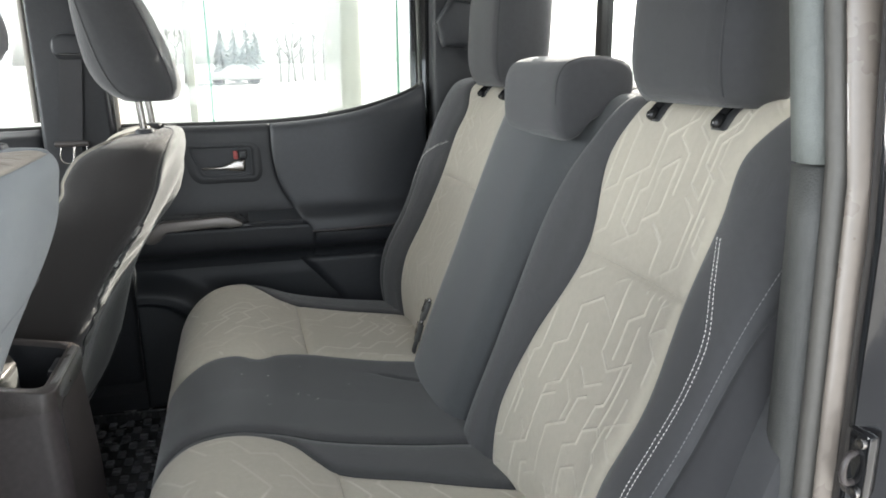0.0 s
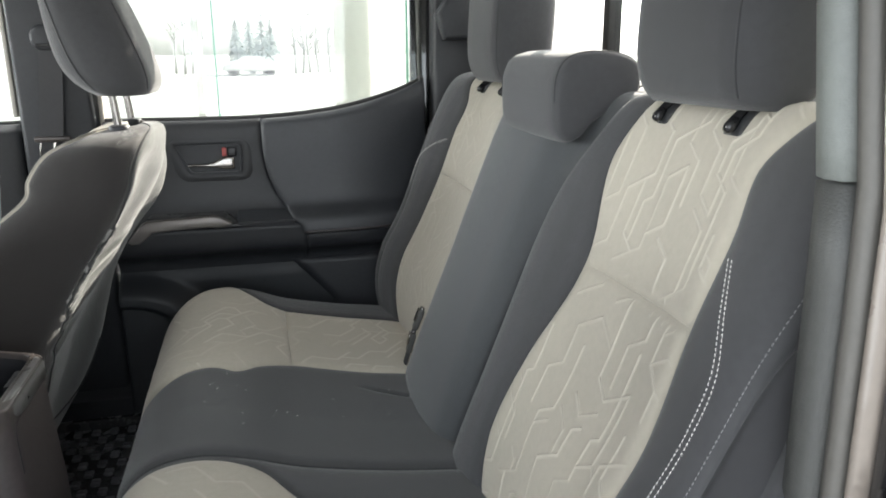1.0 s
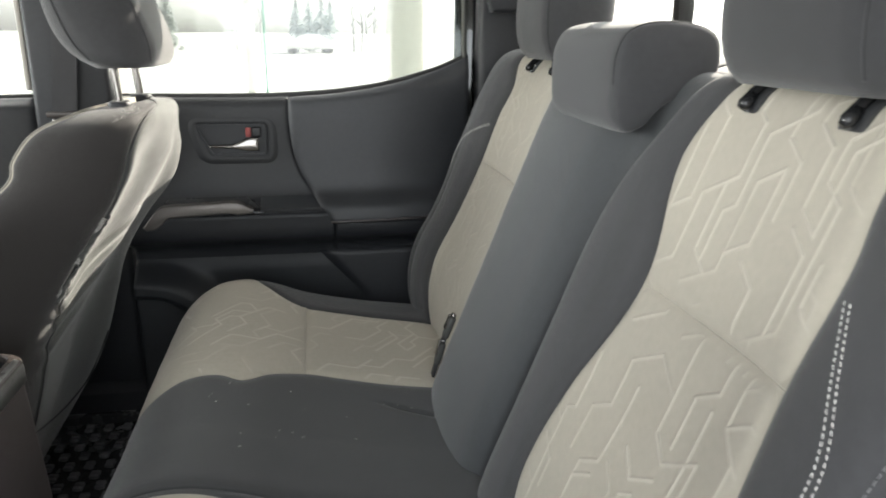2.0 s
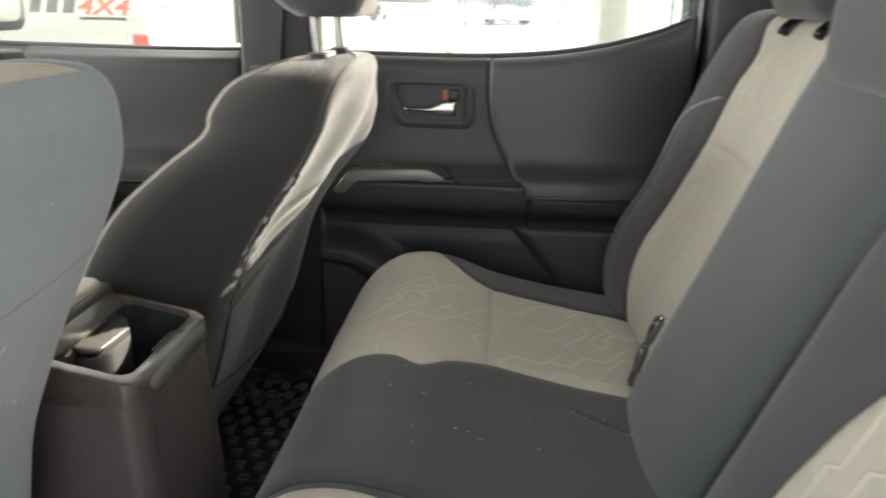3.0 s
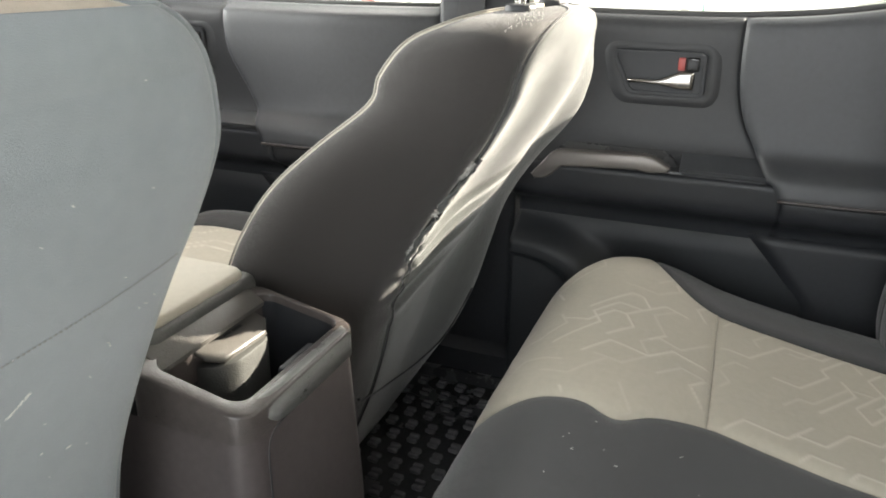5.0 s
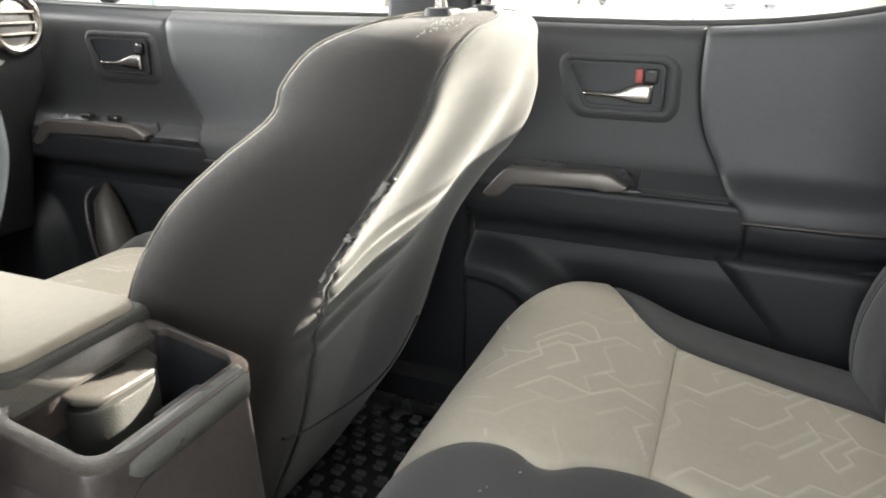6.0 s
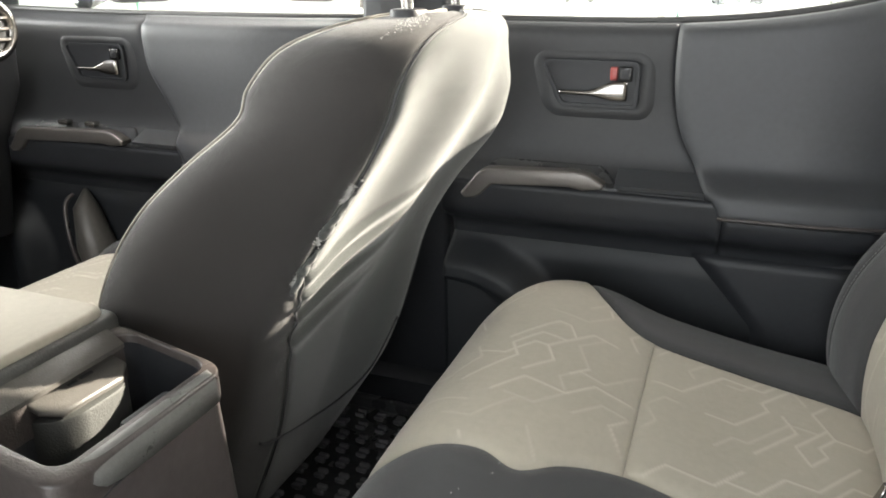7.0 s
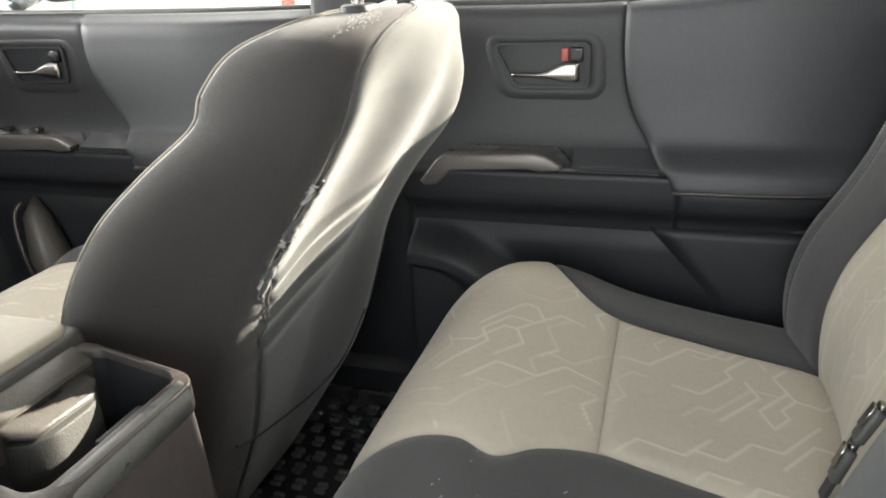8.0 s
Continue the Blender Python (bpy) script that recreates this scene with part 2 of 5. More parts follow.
def loft(name, rings, mat, parent=None, label="", caps=True):
    """A skin over rings of equal length."""
    n, m = len(rings), len(rings[0])
    verts = [p for ring in rings for p in ring]
    faces = [(i * m + k, i * m + (k + 1) % m, (i + 1) * m + (k + 1) % m, (i + 1) * m + k) for i in range(n - 1) for k in range(m)]
    if caps:
        faces += [tuple(range(m))[::-1], tuple((n - 1) * m + k for k in range(m))]
    ob = link(name, verts, faces, mat, parent, label)
    bm = bmesh.new()
    bm.from_mesh(ob.data)
    bmesh.ops.recalc_face_normals(bm, faces=bm.faces)
    bm.to_mesh(ob.data)
    bm.free()
    return ob


def rounded(hx, hy, r, n=6):
    """An outline of a rounded rectangle round the origin."""
    r = min(r, hx * 0.999, hy * 0.999)
    pts = []
    for q, (sx, sy) in enumerate(((1, 1), (-1, 1), (-1, -1), (1, -1))):
        for i in range(n + 1):
            a = math.pi / 2 * (q + i / n)
            pts.append((sx * (hx - r) + r * math.cos(a), sy * (hy - r) + r * math.sin(a)))
    return pts


def resample(n, m):
    """Weights that carry n + 1 even samples to m + 1 (Catmull-Rom)."""
    w = np.zeros((m + 1, n + 1))
    for k in range(m + 1):
        f = k / m * n
        i = min(int(f), n - 1)
        f -= i
        for c, o in ((-0.5 * f + f * f - 0.5 * f ** 3, -1), (1 - 2.5 * f * f + 1.5 * f ** 3, 0), (0.5 * f + 2 * f * f - 1.5 * f ** 3, 1), (-0.5 * f * f + 0.5 * f ** 3, 2)):
            q = i + o
            if q < 0:
                w[k, 0] += 2 * c
                w[k, 1] -= c
            elif q > n:
                w[k, n] += 2 * c
                w[k, n - 1] -= c
            else:
                w[k, q] += c
    return w


def patch(name, surf, left, right, v0, v1, nu, nv, mat, parent, label="", groove=0.007, gw=0.010, skirt=0.02, relief=None, sides="lrbt", depth=0.0016, tone=1.0, puff=0.0, cu=30, cv=56):
    """A padded panel on a surface: between two edge curves u = left(v), right(v), sunk along its seams, with a skirt behind."""
    vs = [v0 + (v1 - v0) * j / cv for j in range(cv + 1)]
    la, rb = np.array([left(v) for v in vs]), np.array([right(v) for v in vs])
    coarse = np.array([[surf(a + (b - a) * i / cu, v) for i in range(cu + 1)] for v, a, b in zip(vs, la, rb)])
    wu, wv = resample(cu, nu), resample(cv, nv)
    P = np.einsum("ja,abk,ib->jik", wv, coarse, wu)
    L, R = wv @ la, wv @ rb
    U = L[:, None] + (R - L)[:, None] * np.linspace(0, 1, nu + 1)[None]
    V = np.repeat(np.linspace(v0, v1, nv + 1)[:, None], nu + 1, 1)
    du, dv = np.gradient(P, axis=1), np.gradient(P, axis=0)
    N = np.cross(du, dv)
    N /= np.linalg.norm(N, axis=2, keepdims=True) + 1e-12
    lu = np.cumsum(np.linalg.norm(np.diff(P, axis=1, prepend=P[:, :1]), axis=2), axis=1)
    lv = np.cumsum(np.linalg.norm(np.diff(P, axis=0, prepend=P[:1]), axis=2), axis=0)
    e = np.zeros(U.shape)
    for k, d in (("l", lu), ("r", lu[:, -1:] - lu), ("b", lv), ("t", lv[-1:] - lv)):
        if k in sides:
            e += np.exp(-(np.maximum(d, 0) / gw) ** 1.3)
    e = np.minimum(e, 1)
    H = -groove * e
    if puff:
        H += puff * (4 * (lu / lu[:, -1:]) * (1 - lu / lu[:, -1:])) ** 0.7
    Q = np.zeros(U.shape)
    if relief:
        Q = relief(U, V) * np.clip(1 - 1.6 * e, 0, 1)
        H += depth * Q
    P = P + N * H[..., None]
    w = nu + 1
    a = (np.arange(nv)[:, None] * w + np.arange(nu)[None]).ravel()
    faces = np.stack([a, a + 1, a + w + 1, a + w], 1).tolist()
    ring = [i for i in range(w)] + [j * w + nu for j in range(1, nv + 1)] + [nv * w + i for i in range(nu - 1, -1, -1)] + [j * w for j in range(nv - 1, 0, -1)]
    verts, flat = P.reshape(-1, 3), N.reshape(-1, 3)
    base = len(verts)
    verts = np.vstack([verts, verts[ring] - flat[ring] * skirt])
    for k in range(len(ring)):
        j = (k + 1) % len(ring)
        faces.append((ring[j], ring[k], base + k, base + j))
    ob = link(name, verts.tolist(), faces, mat, parent, label)
    if relief:
        at = ob.data.attributes.new("relief", "FLOAT", "POINT")
        at.data.foreach_set("value", np.concatenate([Q.ravel() * tone, np.zeros(len(ring))]).astype(np.float32))
    return ob


TURNS = ((1, 0), (0, 1), (-1, 1), (-1, 0), (0, -1), (1, -1))


def maze(seed, w, h, fill=0.46, step=0.0160, tilt=0.0, soft=0.2, line=0.0016):
    """A relief of angular lines that run straight, turn by sixty degrees and end on one another, pressed into cloth: height by place in metres."""
    rnd = random.Random(seed)
    ct, st = math.cos(radians(tilt)), math.sin(radians(tilt))
    half, tall = (0.52 * w, 0.52 * h) if not tilt else (0.52 * math.hypot(w, h),) * 2
    def at(n):
        x, y = n[0] * step * 0.866, (n[1] + n[0] / 2) * step
        return x, y
    def inside(n):
        x, y = at(n)
        return abs(x) < half and abs(y) < tall
    ni = int(half / step / 0.866) + 1
    nj = int(tall / step) + 1
    nodes = [(i, j) for i in range(-ni, ni + 1) for j in range(-nj - ni, nj + ni + 1) if inside((i, j))]
    used, segs = set(), []
    def crowd(n):
        return sum((n[0] + a, n[1] + b) in used for a, b in TURNS)
    def add(p, q, am):
        (x0, y0), (x1, y1) = at(p), at(q)
        segs.append((x0 * ct - y0 * st + w / 2, x0 * st + y0 * ct + h / 2, x1 * ct - y1 * st + w / 2, x1 * st + y1 * ct + h / 2, am))
    for _ in range(20 * len(nodes)):
        if len(used) > fill * len(nodes):
            break
        n = rnd.choice(nodes)
        joined = n in used
        if joined and rnd.random() < 0.5 or not joined and crowd(n) > 0:
            continue
        d = rnd.choice((1, 1, 4, 4, 0, 2, 3, 5))
        am = 1.0 if rnd.random() > soft else rnd.uniform(0.4, 0.7)
        used.add(n)
        stop = False
        for run in range(rnd.randint(2, 7)):
            upright = d in (1, 4)
            m = n
            for _ in range(rnd.choice((2, 3, 3, 4, 5)) if upright else rnd.choice((1, 2, 2, 3))):
                q = (m[0] + TURNS[d][0], m[1] + TURNS[d][1])
                if not inside(q):
                    stop = True
                    break
                m = q
                if q in used and rnd.random() < 0.55:
                    stop = True
                    break
                used.add(q)
            if m != n:
                add(n, m, am)
            n = m
            if stop:
                break
            opts = [(d + 1) % 6, (d - 1) % 6]
            opts.sort(key=lambda k: crowd((n[0] + 2 * TURNS[k][0], n[1] + 2 * TURNS[k][1])) - (2.5 if k in (1, 4) else 0) + rnd.random())
            d = opts[0]
    s = np.array(segs)
    res = 0.0007
    gx, gy = np.arange(0, w + res, res), np.arange(0, h + res, res)
    field = np.zeros((len(gy), len(gx)))
    for ax, ay, bx, by, am in s:
        i0, i1 = int((min(ax, bx) - 0.008) / res), int((max(ax, bx) + 0.008) / res) + 1
        j0, j1 = int((min(ay, by) - 0.008) / res), int((max(ay, by) + 0.008) / res) + 1
        i0, j0, i1, j1 = max(i0, 0), max(j0, 0), min(i1, len(gx)), min(j1, len(gy))
        if i0 >= i1 or j0 >= j1:
            continue
        X, Y = np.meshgrid(gx[i0:i1], gy[j0:j1])
        dx, dy = bx - ax, by - ay
        tt = np.clip(((X - ax) * dx + (Y - ay) * dy) / (dx * dx + dy * dy), 0, 1)
        d = np.hypot(X - ax - tt * dx, Y - ay - tt * dy)
        field[j0:j1, i0:i1] = np.maximum(field[j0:j1, i0:i1], am * np.exp(-(d / line) ** 2))
    def height(a, b):
        i, j = np.clip(a / res, 0, len(gx) - 1.01), np.clip(b / res, 0, len(gy) - 1.01)
        i0, j0 = i.astype(int), j.astype(int)
        f, g = i - i0, j - j0
        return (field[j0, i0] * (1 - f) + field[j0, i0 + 1] * f) * (1 - g) + (field[j0 + 1, i0] * (1 - f) + field[j0 + 1, i0 + 1] * f) * g
    return height

# ---- the cab's shell ----


def structure(ob, label, category):
    return tagged(ob, label, category, kind="structure")


structure(part("floor", box_bm((-1.75, -0.72, 0.60), (0.42, 0.78, 0.70), 0.01), M["carpet"]), "dark grey carpeted cab floor", "floor")
structure(part("ceiling", prism_bm([(-1.45, -0.60), (-1.45, 0.66), (0.45, 0.66), (0.45, -0.60)], "z", 1.86, 1.90, 0.01), M["headliner"]), "light grey cloth headliner", "ceiling")
structure(part("roof", prism_bm([(-1.5, -0.70), (-1.5, 0.76), (0.5, 0.76), (0.5, -0.70)], "z", 1.905, 1.925, 0.008), M["paint"]), "black painted cab roof", "roof")
bm = prism_bm([(0.40, 0.60), (0.40, 1.50), (0.43, 1.535), (0.50, 1.535), (0.50, 0.60)], "y", -0.72, 0.78, 0.006)
structure(part("wall_back", bm, M["plastic"]), "black trimmed rear wall of the cab", "wall")
structure(part("wall_front", prism_bm([(-1.80, 0.60), (-1.80, 1.36), (-1.74, 1.36), (-1.74, 0.60)], "y", -0.72, 0.78, 0.006), M["plastic"]), "dark firewall below the windshield", "wall")
bm = box_bm((0.40, -0.72, 1.82), (0.50, 0.78, 1.90), 0.01)
structure(part("wall_back_header", bm, M["plastic"]), "dark header above the rear window", "wall")

rear_window = thing("window_rear", "sliding rear window of clear glass with black frame", "window", kind="structure")
for y in (0.30, -0.30):
    part("window_frame", box_bm((0.445, y - 0.014, 1.53), (0.475, y + 0.014, 1.825), 0.005), M["rubber"], rear_window)
for a, b in ((-0.70, -0.315), (-0.285, 0.285), (0.315, 0.76)):
    pane = part("pane", box_bm((0.458, a, 1.53), (0.462, b, 1.825), 0), M["glass"], rear_window)
    pane.visible_shadow = False

# ---- rear bench ----
BACK = [(0.012, 0.88), (0.030, 0.99), (0.083, 1.13), (0.122, 1.23), (0.160, 1.33), (0.203, 1.44), (0.230, 1.505), (0.256, 1.535), (0.30, 1.545), (0.345, 1.535)]
TABLE = [(float(spline(BACK, i / 400)[1]), i / 400) for i in range(330)]


def back_v(z):
    """The place along the backrest's profile at a height."""
    return min(TABLE, key=lambda k: abs(k[0] - z))[1]


def height_at(v):
    return float(spline(BACK, v)[1]) if v < 0.8 else 1.54


HV = np.array([[i / 400, height_at(i / 400)] for i in range(401)])


def heights(v):
    """Length up the backrest, by its profile's parameter."""
    return np.interp(v, HV[:, 0], HV[:, 1]) + 0.12 * np.clip(v - 0.72, 0, 1)


OUT_PAD = [(0.05, -0.02), (0.08, -0.004), (0.12, 0.010), (0.17, 0.010), (0.22, 0.002), (0.30, -0.004), (0.37, -0.006), (0.44, -0.004), (0.50, 0.008), (0.56, 0.026), (0.62, 0.030), (0.66, 0.014), (0.69, -0.02), (0.715, -0.08), (0.725, -0.13)]
NEAR_PAD = OUT_PAD[:8] + [(0.50, 0.006), (0.56, 0.014), (0.60, 0.004), (0.625, -0.035), (0.65, -0.11), (0.70, -0.22)]
MID_PAD = [(-0.20, -0.03), (-0.12, -0.012), (-0.08, -0.004), (-0.05, 0.016), (0.0, 0.027), (0.08, 0.032), (0.16, 0.028), (0.21, 0.014), (0.25, -0.008), (0.28, -0.03)]


def back_surface(pad, sign):
    def surf(u, v):
        y = -u
        x, z = spline(BACK, v)
        fade = 1.0 if v < 0.55 else max(0.25, 1 - (v - 0.55) * 2.2)
        f = smooth_at(pad, sign * y)
        f = f * fade if f > 0 else f
        # the padding swells at hip height and tucks in at its foot
        k = min(1.0, max(0.0, (sign * y - 0.20) / 0.16))
        f += k * (0.013 * math.exp(-((z - 1.12) / 0.065) ** 2) - 3.4 * max(0.0, 1.080 - z) ** 2)
        return (x - f * 0.93, y, z + f * 0.36)
    return surf


INNER = [(0.88, 0.25), (0.95, 0.24), (1.0, 0.215), (1.08, 0.190), (1.19, 0.205), (1.33, 0.248), (1.45, 0.215), (1.52, 0.235), (1.56, 0.245)]
OUTER = [(0.88, 0.49), (1.0, 0.485), (1.09, 0.499), (1.20, 0.508), (1.33, 0.497), (1.42, 0.50), (1.48, 0.492), (1.53, 0.525), (1.56, 0.53)]
SIDE = [(0.88, 0.60), (1.16, 0.600), (1.31, 0.608), (1.42, 0.625), (1.56, 0.64)]
VSEAM, VTOP = back_v(1.327), 0.86


def edge(keys, sign):
    return lambda v: sign * smooth_at(keys, height_at(v))


def const(c):
    return lambda v: c


def backrest(name, label, s, seed):
    root = thing(name, label, "rear seat", "rear bench")
    surf = back_surface(OUT_PAD if s > 0 else NEAR_PAD, s)
    def between(a, b):
        return (edge(a, 1), edge(b, 1)) if s < 0 else (edge(b, -1), edge(a, -1))
    field = maze(seed, 0.42, 0.44), maze(seed + 1, 0.42, 0.34)
    deep, nu = (0.0015, 330) if s < 0 else (0.0014, 170)
    lo, hi = between(INNER, OUTER)
    # tone pales the raised lines: part of their highlight is in the colour
    patch("lower_insert", surf, lo, hi, 0.02, VSEAM, nu, nu + 50, M["light"], root, "stone grey insert with embossed angular lines", 0.006, 0.008, relief=lambda u, v: field[0](np.abs(u) - 0.14, heights(v) - 0.93), tone=0.40, depth=deep)
    patch("upper_insert", surf, lo, hi, VSEAM, VTOP, nu, nu - 30, M["light"], root, "stone grey insert with embossed angular lines", 0.006, 0.008, relief=lambda u, v: field[1](np.abs(u) - 0.14, heights(v) - 1.30), tone=0.40, depth=deep)
    lo, hi = between(OUTER, SIDE)
    patch("side_bolster", surf, lo, hi, 0.02, VTOP, 24, 80, M["dark"], root, "", 0.006, 0.008)
    lo, hi = between(SIDE, [(0.88, 0.722), (1.40, 0.722), (1.56, 0.700)] if s > 0 else [(0.88, 0.672), (1.56, 0.672)])
    patch("side_panel", surf, lo, hi, 0.02, VTOP, 18, 70, M["dark"] if s > 0 else M["seat_flank"], root, "", 0.006, 0.008)
    if s < 0:
        lo, hi = between([(0.88, 0.082), (1.28, 0.085), (1.36, 0.103), (1.42, 0.130), (1.485, 0.168), (1.56, 0.20)], INNER)
        patch("inner_panel", surf, lo, hi, 0.02, VTOP, 20, 80, M["dark"], root, "", 0.006, 0.008)
    shell = [(x + 0.035, z) for x, z in BACK[:9]] + [(0.385, 1.52), (0.385, 0.86)]
    a, b = (-0.665, -0.09) if s < 0 else (-0.075, 0.665)
    part("seat_shell", prism_bm(shell, "y", a, b, 0.01), M["dark"], root)
    return root, surf


back_near, surf_near = backrest("rear_seat_back", "smaller rear backrest in charcoal fabric with stone grey insert", -1, 11)
back_far, surf_far = backrest("rear_seat_back", "wider rear backrest in charcoal fabric with stone grey insert", 1, 23)
mid = back_surface(MID_PAD, 1)
patch("centre_panel", mid, edge([(0.88, -0.27), (1.0, -0.262), (1.33, -0.262), (1.56, -0.24)], 1), edge([(0.88, 0.078), (1.28, 0.081), (1.36, 0.099), (1.42, 0.126), (1.485, 0.164), (1.56, 0.195)], 1), 0.02, VTOP, 44, 90, M["slate"], back_far, "charcoal centre panel in a lightened tone", 0.008, 0.014, skirt=0.05)

# stitched seams down the outer bolsters
STITCH = [(1.405, 0.516), (1.36, 0.541), (1.31, 0.565), (1.26, 0.567), (1.19, 0.560), (1.10, 0.557), (0.99, 0.550)]


FAR_STITCH = [(1.400, 0.505), (1.375, 0.555), (1.345, 0.605), (1.28, 0.640), (1.20, 0.655), (1.10, 0.660), (0.99, 0.655)]


def stitching(root, surf, s, offset, mat, gap, long, width, keys):
    """A row of thread stitches along a line of a backrest."""
    verts, faces = [], []
    line = []
    for i in range(1200):
        z = keys[0][0] + (keys[-1][0] - keys[0][0]) * i / 1199
        y = smooth_at(keys, z) + offset
        line.append((y, z))
    last = line[0]
    ticks, run = [], 0.0
    for p in line[1:]:
        run += math.hypot(p[0] - last[0], p[1] - last[1]) * 1.07
        last = p
        if run >= gap:
            ticks.append(p)
            run = 0.0
    for (y0, z0), (y1, z1) in zip(ticks, ticks[1:]):
        k = long / gap
        ends = []
        for y, z in ((y0, z0), (y0 + (y1 - y0) * k, z0 + (z1 - z0) * k)):
            lo, hi = 0.0, 0.85
            for _ in range(22):
                m = (lo + hi) / 2
                lo, hi = (m, hi) if spline(BACK, m)[1] < z else (lo, m)
            p = Vector(surf(-s * y, lo))
            ends.append(p + Vector((-0.93, 0, 0.36)) * 0.0005)
        d = (ends[1] - ends[0]).normalized()
        nrm = Vector((-0.93, 0, 0.36))
        side = d.cross(nrm).normalized() * width
        b = len(verts)
        for p, w in ((ends[0], 0.0), (ends[0] + d * 0.0008, 0.0009), (ends[1] - d * 0.0008, 0.0009), (ends[1], 0.0)):
            verts += [p - side, p + nrm * (w * 0.7 + 0.0002), p + side]
        for i in range(3):
            q = b + i * 3
            faces += [(q, q + 1, q + 4, q + 3), (q + 1, q + 2, q + 5, q + 4)]
    return tagged(link("stitching", verts, faces, mat, root), kind="stuff")


for root, surf, s in ((back_near, surf_near, -1), (back_far, surf_far, 1)):
    line = STITCH if s < 0 else FAR_STITCH
    stitching(root, surf, s, 0.0, M["thread"], 0.0050, 0.0034, 0.00028, line)
    stitching(root, surf, s, 0.0068, M["thread"], 0.0050, 0.0034, 0.00028, line)
    stitching(root, surf, s, -0.009, M["thread_dark"], 0.0052, 0.0036, 0.0004, [(1.40, 0.617), (1.31, 0.608), (1.16, 0.600), (1.0, 0.60)])

CUSH = [(0.08, 0.980), (0.03, 0.994), (-0.08, 1.010), (-0.20, 1.034), (-0.28, 1.060), (-0.345, 1.071), (-0.405, 1.060), (-0.448, 1.020), (-0.466, 0.955), (-0.462, 0.88), (-0.43, 0.80)]
CROWN = [(0.0, -0.004), (0.1, -0.002), (0.2, 0.003), (0.30, 0.004), (0.42, 0.004), (0.5, 0.004), (0.57, 0.003), (0.62, -0.010), (0.66, -0.045), (0.68, -0.09)]


def cushion_surface(u, v):
    x, z = spline(CUSH, v)
    y = abs(u)
    z += smooth_at(CROWN, y) * (1.0 if v < 0.6 else max(0.0, 1 - (v - 0.6) * 3))
    if y > 0.48:
        x += 1.9 * (y - 0.48) ** 2 * min(1.0, max(0.0, (v - 0.25) * 2.2))
    return (x, u, z)


CUSH_X = [(i / 300, float(spline(CUSH, i / 300)[0])) for i in range(301)]


def cush_v(x):
    return min(CUSH_X[:240], key=lambda k: abs(k[1] - x))[0]


C_IN = [(0.0, 0.19), (cush_v(0.02), 0.19), (cush_v(-0.07), 0.192), (cush_v(-0.14), 0.197), (cush_v(-0.20), 0.198), (cush_v(-0.255), 0.170), (cush_v(-0.285), 0.142), (cush_v(-0.30), 0.136), (cush_v(-0.33), 0.146), (cush_v(-0.37), 0.144), (cush_v(-0.42), 0.128), (0.78, 0.118), (1.0, 0.10)]
C_OUT = [(0.0, 0.485), (cush_v(0.03), 0.487), (cush_v(-0.1), 0.497), (cush_v(-0.20), 0.502), (cush_v(-0.235), 0.518), (cush_v(-0.27), 0.55), (cush_v(-0.315), 0.605), (cush_v(-0.35), 0.640), (0.66, 0.655), (1.0, 0.655)]
C_SEAM = cush_v(-0.20)
CV = np.array([[i / 200, 0.0] for i in range(201)])
for i in range(1, 201):
    CV[i, 1] = CV[i - 1, 1] + float(np.linalg.norm(spline(CUSH, i / 200) - spline(CUSH, (i - 1) / 200)))
C_IN_NEAR = [(0.0, 0.288), (cush_v(0.02), 0.288), (cush_v(-0.09), 0.263), (cush_v(-0.20), 0.250), (cush_v(-0.225), 0.225), (cush_v(-0.25), 0.190), (cush_v(-0.29), 0.170), (cush_v(-0.33), 0.164), (cush_v(-0.39), 0.164), (0.70, 0.17), (1.0, 0.175)]


